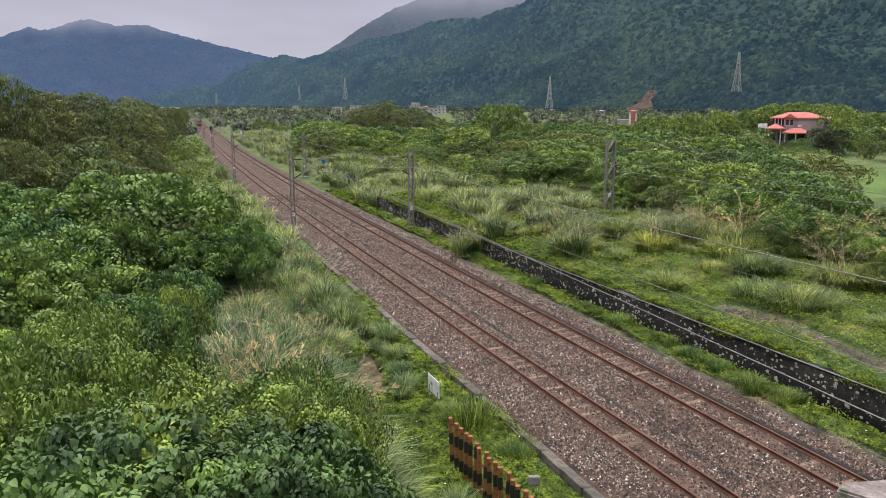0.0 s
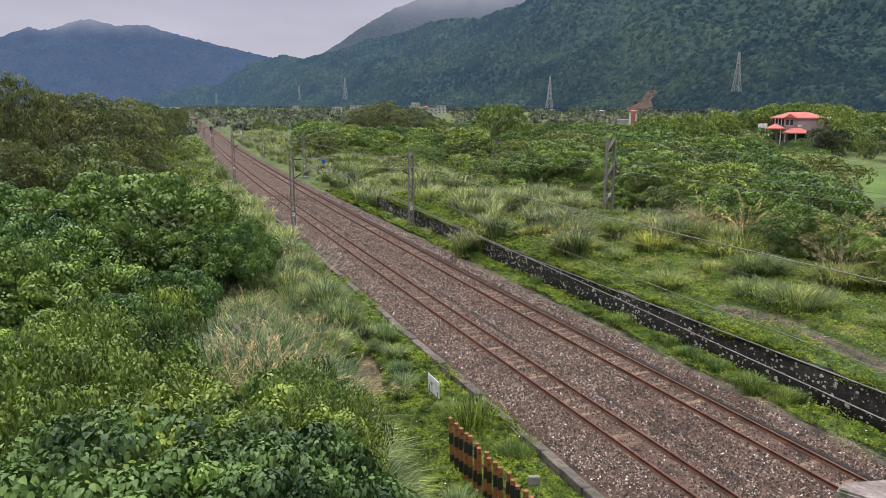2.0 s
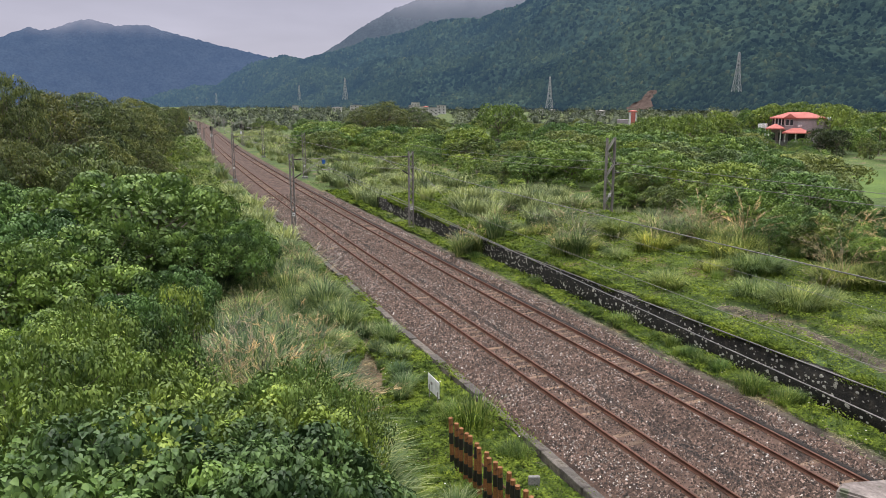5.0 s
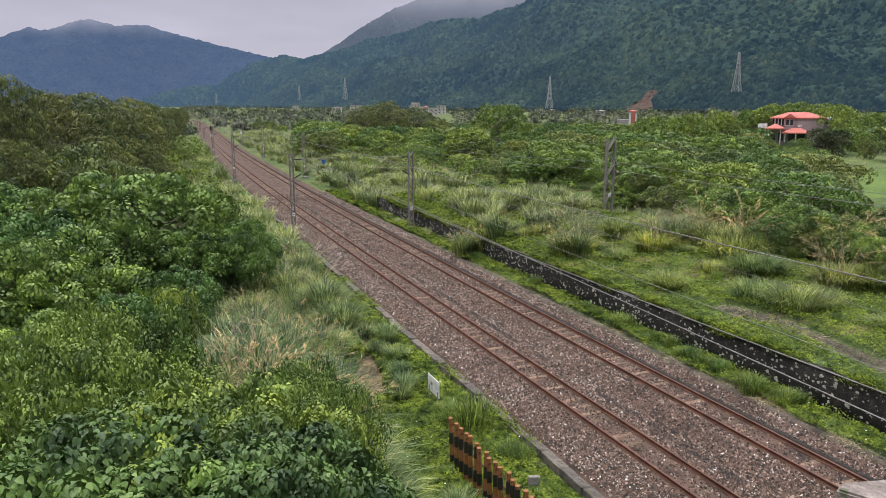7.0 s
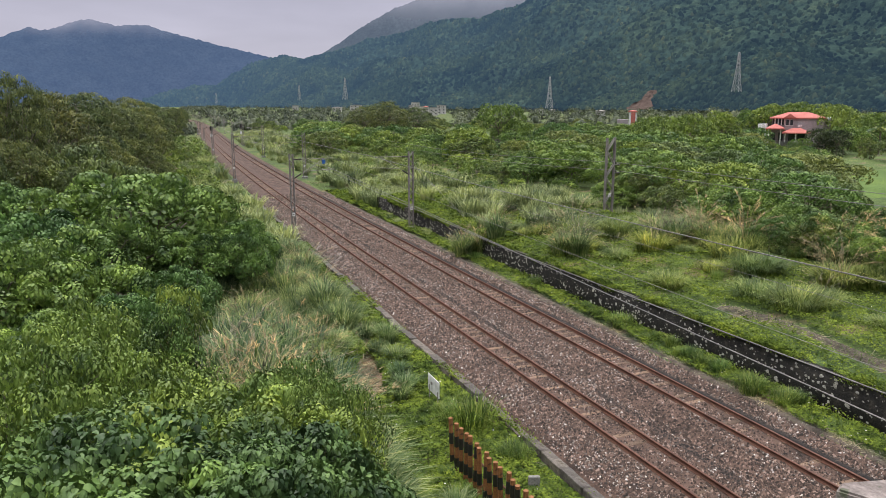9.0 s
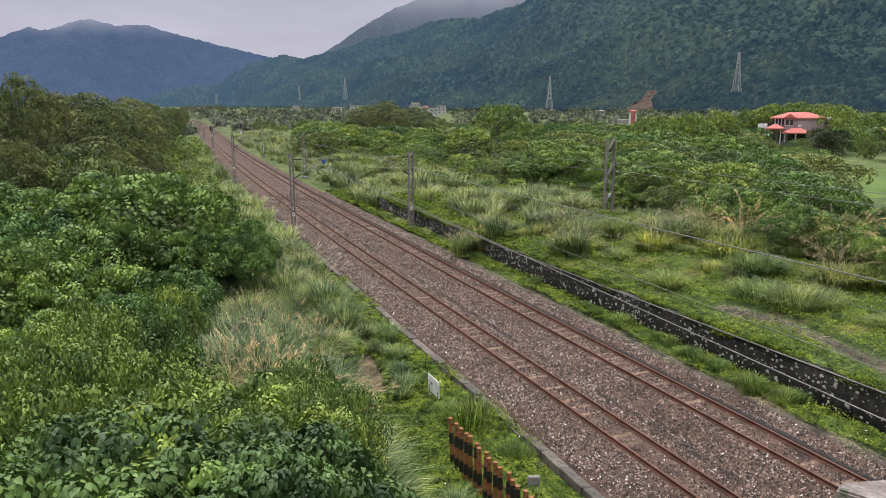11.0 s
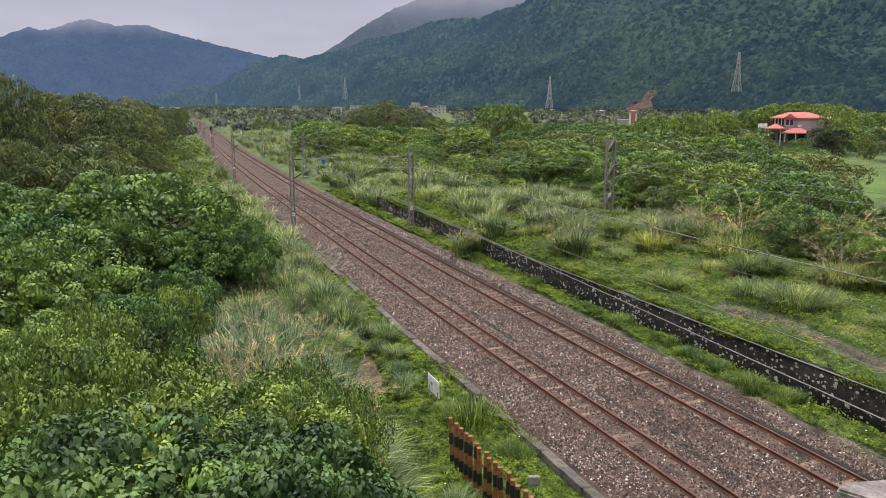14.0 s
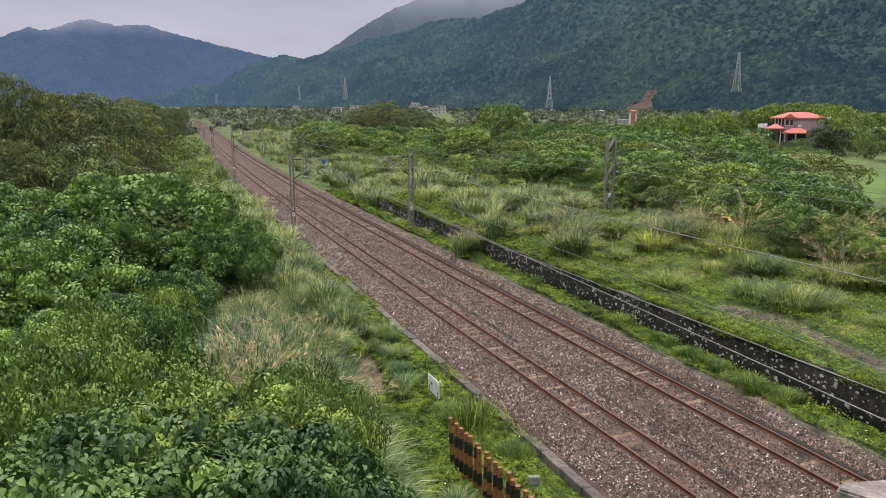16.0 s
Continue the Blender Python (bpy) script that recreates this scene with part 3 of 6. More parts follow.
def build_wall():
    w = thing("retaining_wall", 0, 0, 0, "long blackened rubble retaining wall with pale lichen", "retaining wall", kind="structure")
    swept("wall_body", [(21.75, -0.7), (21.92, 1.12), (22.25, 1.12), (22.25, -0.7)], 4, WALL_END, 1.5, M_WALL, w)
    swept("coping", [(21.90, 1.122), (21.90, 1.145), (21.915, 1.155), (22.03, 1.155), (22.04, 1.145), (22.04, 1.122)], 4, WALL_END, 1.5, surface("stained_coping", [(0.4, (0.03, 0.029, 0.024)), (0.72, (0.16, 0.155, 0.13))], 1.4, 10, 0.9, 0.5, 0.01), w, "thin stained concrete coping")
    bm = bmesh.new()
    xe = float(bend(WALL_END))
    box(bm, xe + 22.02, WALL_END + 0.05, 0.2, 0.5, 0.14, 1.95, 0.02)
    part("end_face", bm, M_WALL, w)
    rs = random.Random(8)
    meshes = []
    for k in range(5):
        bm = bmesh.new()
        bmesh.ops.create_icosphere(bm, subdivisions=1, radius=1.0)
        for v in bm.verts:
            v.co *= rs.uniform(0.85, 1.12)
            v.co.x *= 0.4
        me = bpy.data.meshes.new("stone")
        bm.to_mesh(me)
        bm.free()
        me.materials.append(M_STONE)
        meshes.append(me)
    for k in range(300):
        y = 11 + 60 * rs.random() ** 1.2
        z = rs.uniform(-0.2, 1.05)
        s = (0.026 + 0.055 * rs.random() ** 1.6) * (1 + y / 160)
        m = pose(21.8 + 0.085 * z + float(bend(y)), y, z, rs.uniform(0, 360)) @ Matrix.Diagonal((s * 0.6, s * rs.uniform(0.8, 1.4), s, 1))
        share("stone", rs.choice(meshes), m, w)
    r2 = np.random.RandomState(19)
    n = 1500
    y = 8 + 63 * r2.rand(n) ** 1.1
    z = r2.uniform(-0.25, 1.08, n)
    q = (0.010 + 0.045 * r2.rand(n) ** 2.5) * (1 + y / 70)
    ang = np.arange(6) * 1.0472
    v = np.zeros((n, 7, 3))
    v[:, :6] = np.stack([0 * ang, np.cos(ang) * 1.25, np.sin(ang) * 0.85], -1)[None] * r2.uniform(0.8, 1.15, (n, 6, 1))
    v[:, 6, 0] = -0.35
    v = v * q[:, None, None]
    v += np.stack([21.79 + 0.0934 * (z + 0.2) + bend(y), y, z], -1)[:, None]
    f = (np.arange(n)[:, None, None] * 7 + np.array([(k, (k + 1) % 6, 6) for k in range(6)])[None]).reshape(-1, 3)
    chips = new("stone_chips", array_mesh("stone_chips", v, f, M_STONE))
    chips.parent = w
    tagged(chips, "small pale stones in the wall face", kind="stuff")


build_wall()


# ---- plants ----
def frame_of(nrm):
    """Two axes across each direction."""
    ref = np.where(np.abs(nrm[:, 2:3]) > 0.9, np.array([[1.0, 0, 0]]), np.array([[0, 0, 1.0]]))
    a = np.cross(ref, nrm)
    a /= np.linalg.norm(a, axis=1, keepdims=True) + 1e-9
    return a, np.cross(nrm, a)


def leaf_arrays(base, along, size, width, rs, fold=0.25):
    """Folded leaves from base points along directions, turned at random."""
    n = len(base)
    side, up = frame_of(along)
    roll = rs.normal(0, 0.65, n)[:, None]
    side, up = side * np.cos(roll) + up * np.sin(roll), up * np.cos(roll) - side * np.sin(roll)
    s = size[:, None]
    mid = base + along * s * 0.45
    v = np.stack([base, mid + side * s * width + up * s * fold * width, base + along * s - up * s * 0.06, mid - side * s * width + up * s * fold * width], 1)
    i = np.arange(n)[:, None] * 4
    f = np.concatenate([i + np.array([[0, 2, 1]]), i + np.array([[0, 3, 2]])], 0)
    return v.reshape(-1, 3), f


def shingled(base, along, nrm, size, width, ovate=False, curl=0.16):
    """Leaves from base points along directions, each facing its normal."""
    side = np.cross(along, nrm)
    side /= np.linalg.norm(side, axis=1, keepdims=True) + 1e-9
    up = np.cross(side, along)
    s, n = size[:, None], len(base)
    if ovate:
        lift = up * s * 0.22 * width
        a, b = base + along * s * 0.20, base + along * s * 0.6
        v = np.stack([base + along * s * 0.05, a + side * s * width + lift, b + side * s * width * 0.82 + lift, base + along * s - up * s * curl, b - side * s * width * 0.82 + lift, a - side * s * width + lift], 1)
        i = np.arange(n)[:, None] * 6
        f = np.concatenate([i + np.array([q]) for q in ((0, 2, 1), (0, 3, 2), (0, 4, 3), (0, 5, 4))], 0)
    else:
        mid = base + along * s * 0.45 + up * s * 0.25 * width
        v = np.stack([base, mid + side * s * width, base + along * s - up * s * curl, mid - side * s * width], 1)
        i = np.arange(n)[:, None] * 4
        f = np.concatenate([i + np.array([[0, 2, 1]]), i + np.array([[0, 3, 2]])], 0)
    return v.reshape(-1, 3), f


def clump_centres(lobes, rs, n, spacing):
    """Evenly spread spots on the outside of overlapping lobes, with outward directions."""
    L = np.array(lobes, dtype=float)
    rad = L[:, [3, 3, 4]]
    m = n * 7
    area = L[:, 3] * (L[:, 3] + L[:, 4])
    pick = rs.choice(len(L), m, p=area / area.sum())
    d = rs.normal(0, 1, (m, 3))
    d[:, 2] = np.where(d[:, 2] < -0.35, -d[:, 2], d[:, 2])
    d /= np.linalg.norm(d, axis=1, keepdims=True)
    c = L[pick, :3] + d * rad[pick] * rs.uniform(0.84, 1.1, (m, 1))
    q = np.linalg.norm((c[:, None] - L[None, :, :3]) / rad[None], axis=2)
    q[np.arange(m), pick] = 9
    ok = q.min(1) > 0.8
    c, d = c[ok], d[ok]
    taken = []
    for k in range(len(c)):
        if not taken or np.min(np.linalg.norm(c[taken] - c[k], axis=1)) > spacing:
            taken.append(k)
            if len(taken) == n:
                break
    return c[taken], d[taken]


def clump_arrays(rs, c, d, radius, per, size, width, droop, flat=0.7, ovate=False, rough=0.24):
    """Each spot carries a small dome of leaves that overlap downwards like shingles."""
    n = len(c)
    axis_up = d + np.array([0, 0, 0.75])
    axis_up /= np.linalg.norm(axis_up, axis=1, keepdims=True)
    R = np.repeat(radius * rs.uniform(0.65, 1.35, n), per)[:, None]
    c, ax = np.repeat(c, per, 0), np.repeat(axis_up, per, 0)
    N = len(c)
    a, b = frame_of(ax)
    ph = rs.rand(N)[:, None] * 6.283
    th = np.arccos(1 - 1.25 * rs.rand(N))[:, None]
    out = a * np.cos(ph) + b * np.sin(ph)
    radial = ax * np.cos(th) + out * np.sin(th)
    base = c + (ax * np.cos(th) * flat + out * np.sin(th)) * R * rs.uniform(0.72, 1.0, (N, 1))
    along = -ax * np.sin(th) + out * np.cos(th) + radial * 0.3 * rs.rand(N, 1) + rs.normal(0, rough, (N, 3))
    along[:, 2] -= droop * rs.uniform(0.3, 1.2, N)
    along /= np.linalg.norm(along, axis=1, keepdims=True)
    nrm = radial + np.array([0, 0, 0.45]) + rs.normal(0, rough, (N, 3))
    return shingled(base, along, nrm, size * rs.uniform(0.6, 1.25, N), width, ovate)


def inner_leaves(rs, lobes, n, size, width):
    """Loose leaves in the shade inside the crown."""
    L = np.array(lobes, dtype=float)
    pick = rs.randint(0, len(L), n)
    d = rs.normal(0, 1, (n, 3))
    d /= np.linalg.norm(d, axis=1, keepdims=True)
    base = L[pick, :3] + d * L[pick][:, [3, 3, 4]] * rs.uniform(0.3, 0.78, (n, 1))
    return shingled(base, d, d + np.array([0, 0, 1.0]) + rs.normal(0, 0.4, (n, 3)), size * rs.uniform(0.7, 1.3, n), width)


def limb_mesh(name, h, r, lobes, rs, tips):
    """Trunk, limbs that reach into the lobes and twigs out to some of the leaf clumps."""
    bm = bmesh.new()
    p = Vector((0, 0, -0.4))
    fork = Vector((rs.uniform(-0.1, 0.1) * h, rs.uniform(-0.1, 0.1) * h, h * 0.36))
    rod(bm, p, fork, r, r * 0.7, 7)
    ends = []
    for q in lobes:
        tip = Vector(q[:3])
        mid = fork.lerp(tip, 0.5) + Vector((rs.uniform(-0.15, 0.15), rs.uniform(-0.15, 0.15), 0.05)) * h * 0.4
        rod(bm, fork, mid, r * 0.5, r * 0.32, 5)
        rod(bm, mid, tip, r * 0.32, r * 0.14, 5)
        ends.append(tip)
    for q in tips[::3]:
        q = Vector(q)
        near = min(ends, key=lambda e: (e - q).length)
        rod(bm, near, q, r * 0.13, r * 0.05, 3)
    me = bpy.data.meshes.new(name)
    bm.to_mesh(me)
    bm.free()
    me.materials.append(M_BARK)
    return me


def lobes_of(rs, n, h, r, base=0.35):
    """Overlapping lobes for an uneven crown of height h and radius r."""
    out = [(0, 0, h * 0.70, r * 0.46, h * 0.2)]
    for k in range(n):
        a, d = 2.4 * k + rs.uniform(-0.4, 0.4), r * math.sqrt((k + 0.7) / n) * rs.uniform(0.62, 0.92)
        top = 0.97 - 0.42 * (d / r) ** 2 + rs.uniform(-0.08, 0.05)
        s = rs.uniform(0.24, 0.42)
        hz = min(h * 0.2, r * s * rs.uniform(0.6, 0.85))
        out.append((math.cos(a) * d, math.sin(a) * d, rs.uniform(h * base, max(h * base, h * top - hz)) if k % 3 == 0 else h * top - hz, r * s, hz))
    return out


KINDS = {}


def plant_kind(key, seed, h, r, n, clumps, per, size, material, width=0.3, droop=0.35, radius=0.3, base=0.3, trunk=0.12, ovate=False, flat=0.7, gap=1.0):
    """Crown and limb meshes of one kind of plant, unit scale, standing at the origin."""
    rs, rn = np.random.RandomState(seed), random.Random(seed)
    lobes = lobes_of(rn, n, h, r, base)
    c, d = clump_centres(lobes, rs, clumps, radius * gap)
    v, f = clump_arrays(rs, c, d, radius, per, size, width, droop, flat, ovate)
    iv, jf = inner_leaves(rs, lobes, int(clumps * per * 0.05), size * 1.6, width)
    i4 = np.concatenate([v, iv]), np.concatenate([f, jf + len(v)])
    KINDS.setdefault(key, []).append((h, array_mesh("crown", *i4, material), limb_mesh("trunk", h, trunk, lobes, rn, c)))


for s in (1, 2, 3):
    plant_kind("mulberry", s, 6.2, 3.6, 20, 85, 240, 0.165, M_LEAF_WHORL, 0.40, 0.6, 0.72, 0.2, 0.14, False, 0.62, 1.25)
    plant_kind("broad_bush", 40 + s, 2.6, 1.7, 16, 110, 120, 0.082, M_LEAF_BROAD, 0.40, 0.25, 0.27, 0.15, 0.05, True, 0.65, 1.55)
for s in (1, 2):
    plant_kind("bush", 45 + s, 2.6, 1.7, 16, 100, 170, 0.062, M_LEAF_BRIGHT, 0.36, 0.15, 0.29, 0.15, 0.05, False, 0.6, 1.25)
    plant_kind("small_bush", 80 + s, 2.6, 1.6, 17, 100, 210, 0.05, M_LEAF_BRIGHT, 0.28, 0.2, 0.27, 0.15, 0.05, False, 0.6, 1.25)
    plant_kind("vine_mound", 50 + s, 3.2, 2.0, 24, 120, 130, 0.075, M_VINE, 0.38, 0.3, 0.32, 0.08, 0.06, True, 0.85, 1.3)
    plant_kind("sapling", 60 + s, 3.4, 0.9, 12, 60, 80, 0.085, M_LEAF_BRIGHT, 0.26, 0.1, 0.25, 0.15, 0.04, False, 0.6, 1.2)
    plant_kind("shrub", 70 + s, 2.2, 1.6, 14, 70, 56, 0.14, M_LEAF_BRIGHT, 0.28, 0.35, 0.32, 0.12, 0.05, False, 0.65, 1.6)
    plant_kind("round_bush", 75 + s, 4.0, 2.6, 16, 110, 60, 0.18, M_LEAF_ROUND, 0.3, 0.3, 0.45, 0.08, 0.1, False, 0.7, 1.45)
    plant_kind("near_scrub", 130 + s, 5.5, 3.3, 20, 80, 150, 0.18, M_LEAF_OLIVE, 0.27, 0.4, 0.68, 0.1, 0.12, False, 0.55, 1.2)
    plant_kind("near_bright", 140 + s, 5.0, 3.2, 19, 75, 150, 0.18, M_LEAF_BRIGHT, 0.28, 0.5, 0.68, 0.1, 0.12, False, 0.55, 1.2)
    plant_kind("near_whorl", 150 + s, 5.4, 3.2, 19, 70, 180, 0.165, M_LEAF_WHORL, 0.36, 0.6, 0.72, 0.1, 0.12, False, 0.6, 1.2)
for s in (1, 2, 3):
    plant_kind("wild_tree", 10 + s, 10.5, 3.6, 34, 150, 120, 0.19, M_LEAF_DARK, 0.25, 0.15, 0.68, 0.15, 0.16, False, 0.5, 1.2)
    plant_kind("whorl_tree", 90 + s, 5.4, 3.2, 18, 62, 90, 0.26, M_LEAF_WHORL, 0.28, 0.6, 0.75, 0.1, 0.12, False, 0.55, 1.2)
    plant_kind("scrub_tree", 20 + s, 5.5, 3.3, 18, 66, 90, 0.25, M_LEAF_OLIVE, 0.27, 0.4, 0.75, 0.1, 0.12, False, 0.5, 1.2)
    plant_kind("bright_tree", 30 + s, 5.0, 3.2, 18, 62, 90, 0.25, M_LEAF_BRIGHT, 0.27, 0.5, 0.75, 0.1, 0.12, False, 0.5, 1.2)
SWAY = []
NEAR = {"scrub_tree": "near_scrub", "bright_tree": "near_bright", "whorl_tree": "near_whorl"}
LABELS = {"mulberry": ("broad-leaved tree with drooping green leaf whorls", "tree", "broadleaf_tree"),
          "whorl_tree": ("low green tree with drooping leaf whorls in the thicket", "tree", "broadleaf_tree"),
          "wild_tree": ("tall dark olive tree at the wood's edge", "tree", "wild_tree"),
          "scrub_tree": ("low spreading olive-green scrub tree", "tree", "scrub_tree"),
          "bright_tree": ("rounded bright green tree in the thicket", "tree", "bright_tree"),
          "bush": ("leafy bush with broad soft green leaves", "bush", "bush"),
          "broad_bush": ("bush with large heart-shaped green leaves", "bush", "bush"),
          "small_bush": ("dense bush of fine yellow-green leaves", "bush", "bush"),
          "vine_mound": ("mound of bright climbing vines over a stump", "vines", "vine_mound"),
          "sapling": ("slender yellow-green sapling among the bushes", "sapling", "sapling"),
          "round_bush": ("dense dark green rounded bush before the house", "bush", "round_bush"),
          "shrub": ("light green shrub beside the grass", "shrub", "shrub")}
for far_key, near_key in NEAR.items():
    LABELS[near_key] = LABELS[far_key]
plant_rnd = random.Random(77)


def plant(key, x, y, top, sway=0.0, wide=1.0, variant=None):
    """A plant rooted in the ground whose crown reaches the height top."""
    if math.hypot(x, y) < 100:
        key = NEAR.get(key, key)
    kinds = KINDS[key]
    h, crown, limbs = kinds[plant_rnd.randrange(len(kinds)) if variant is None else variant]
    z = float(height(x, y)) - 0.05
    s = max(0.35, (top - z) / h)
    label, cat, name = LABELS[key]
    ob = thing(name, x, y, z, label, cat, cat + " growth", turn=plant_rnd.uniform(0, 360))
    ob.scale = (s * wide, s * wide, s)
    for nm, me in (("trunk", limbs), ("crown", crown)):
        new(nm, me).parent = ob
    if sway:
        SWAY.append((ob, sway, plant_rnd.uniform(0, 6.28)))
    return ob


def blades(rs, n, r, h, lean=0.5, wid=0.014, plume=0):
    """Arching blades from a tussock; the last ones carry plumes."""
    a, d = rs.rand(n) * 6.283, r * 0.5 * np.sqrt(rs.rand(n))
    foot = np.stack([np.cos(a) * d, np.sin(a) * d, np.zeros(n) - 0.03], -1)
    b = a + rs.normal(0, 0.6, n)
    out = np.stack([np.cos(b), np.sin(b), np.zeros(n)], -1)
    L = h * rs.uniform(0.6, 1.1, n)
    ln = lean * rs.uniform(0.3, 1.3, n)
    side = np.stack([-np.sin(b), np.cos(b), np.zeros(n)], -1)
    rows = []
    for t, w in ((0.0, 1.0), (0.45, 0.9), (0.8, 0.6)):
        c = foot + out * (L * ln * t * t)[:, None] + np.array([0, 0, 1.0]) * (L * (t - 0.35 * ln * t * t))[:, None]
        rows += [c - side * wid * w, c + side * wid * w]
    t = 1.0
    rows.append(foot + out * (L * ln * 1.1)[:, None] + np.array([0, 0, 1.0]) * (L * (1 - 0.5 * ln))[:, None])
    v = np.stack(rows, 1)
    i = np.arange(n)[:, None] * 7
    f = np.concatenate([i + np.array([q]) for q in ((0, 1, 3), (0, 3, 2), (2, 3, 5), (2, 5, 4), (4, 5, 6))], 0)
    return v, f


def tussock_mesh(name, seed, n, r, h, lean, wid, material):
    rs = np.random.RandomState(seed)
    v, f = blades(rs, n, r, h, lean, wid)
    return array_mesh(name, v, f, material)


def plume_mesh(seed, n, h):
    """Dry stalks with feathery heads."""
    rs = np.random.RandomState(seed)
    v, f = blades(rs, n, 0.5, h, 0.45, 0.006)
    tips, mids = v[:, 6], (v[:, 4] + v[:, 5]) / 2
    k = 26
    base = np.repeat(mids, k, 0) + np.repeat(tips - mids, k, 0) * rs.rand(n * k, 1) * 1.6
    along = np.repeat(tips - mids, k, 0)
    along = along / np.linalg.norm(along, axis=1, keepdims=True) + rs.normal(0, 0.35, (n * k, 3))
    along /= np.linalg.norm(along, axis=1, keepdims=True)
    lv, lf = leaf_arrays(base, along, 0.16 * rs.uniform(0.5, 1.2, n * k), 0.07, rs)
    lf = lf + len(v) * 7
    return array_mesh("plumes", np.concatenate([v.reshape(-1, 3), lv]), np.concatenate([f, lf]), M_PLUME)


TUFTS = {"grass": [tussock_mesh("blades", 100 + k, 260, 0.9, 1.0, 0.55, 0.011, M_GRASS) for k in range(3)],
         "silver": [tussock_mesh("blades", 110 + k, 420, 1.1, 2.1, 0.6, 0.02, M_SILVER) for k in range(3)],
         "tussock": [tussock_mesh("blades", 115 + k, 620, 1.6, 1.4, 0.85, 0.014, M_TUSSOCK) for k in range(3)]}
PLUMES = [plume_mesh(120 + k, 26, 2.5) for k in range(2)]


FAR_GRASS = []


def tuft(kind, x, y, s=1.0, plumes=False, sway=0.0):
    """A tussock of grass rooted in the ground; far ones are joined into one stand."""
    if math.hypot(x, y) > 52:
        me = plant_rnd.choice(TUFTS[kind])
        v = np.zeros(len(me.vertices) * 3, dtype=np.float32)
        me.vertices.foreach_get("co", v)
        v = v.reshape(-1, 7, 3)[::3].copy()
        mid = (v[:, 0:6:2] + v[:, 1:6:2]) / 2
        for k in range(3):
            v[:, 2 * k] = mid[:, k] + (v[:, 2 * k] - mid[:, k]) * 1.6
            v[:, 2 * k + 1] = mid[:, k] + (v[:, 2 * k + 1] - mid[:, k]) * 1.6
        FAR_GRASS.append(v * s + np.array([x, y, float(height(x, y))]))
        return None
    label = "tall silvery arching grass tussock" if kind != "grass" else "green tussock of arching grass"
    if plumes:
        label += " with dry buff plumes"
    ob = thing("grass_tussock", x, y, float(height(x, y)), label, "grass", "grass tussocks", turn=plant_rnd.uniform(0, 360))
    ob.scale = (s, s, s * plant_rnd.uniform(0.85, 1.15))
    new("leaf_tuft", plant_rnd.choice(TUFTS[kind])).parent = ob
    if plumes:
        new("seed_head", plant_rnd.choice(PLUMES)).parent = ob
    if sway:
        SWAY.append((ob, sway, plant_rnd.uniform(0, 6.28)))
    return ob


def ray_place(px, d):
    """A place d metres off along a bearing: px runs over the view from 0 to 1568."""
    k = math.cos(radians(11.3)) - math.tan(math.atan2(7.0, d) - radians(11.3)) * math.sin(radians(11.3))
    a = radians(22.45) + math.atan((px - 784) / 1254.7 * k)
    return d * math.sin(a), d * math.cos(a)
# ---- left side: bank, thicket and wood ----
def crown_at(px, py, d):
    """Height of the line of sight at that bearing and dip, d metres off."""
    k = (py - 441) / 1254.7
    dip = math.tan(radians(11.3) + math.atan(k)) * math.cos(math.atan((px - 784) / 1254.7))
    return 10.42 - d * dip


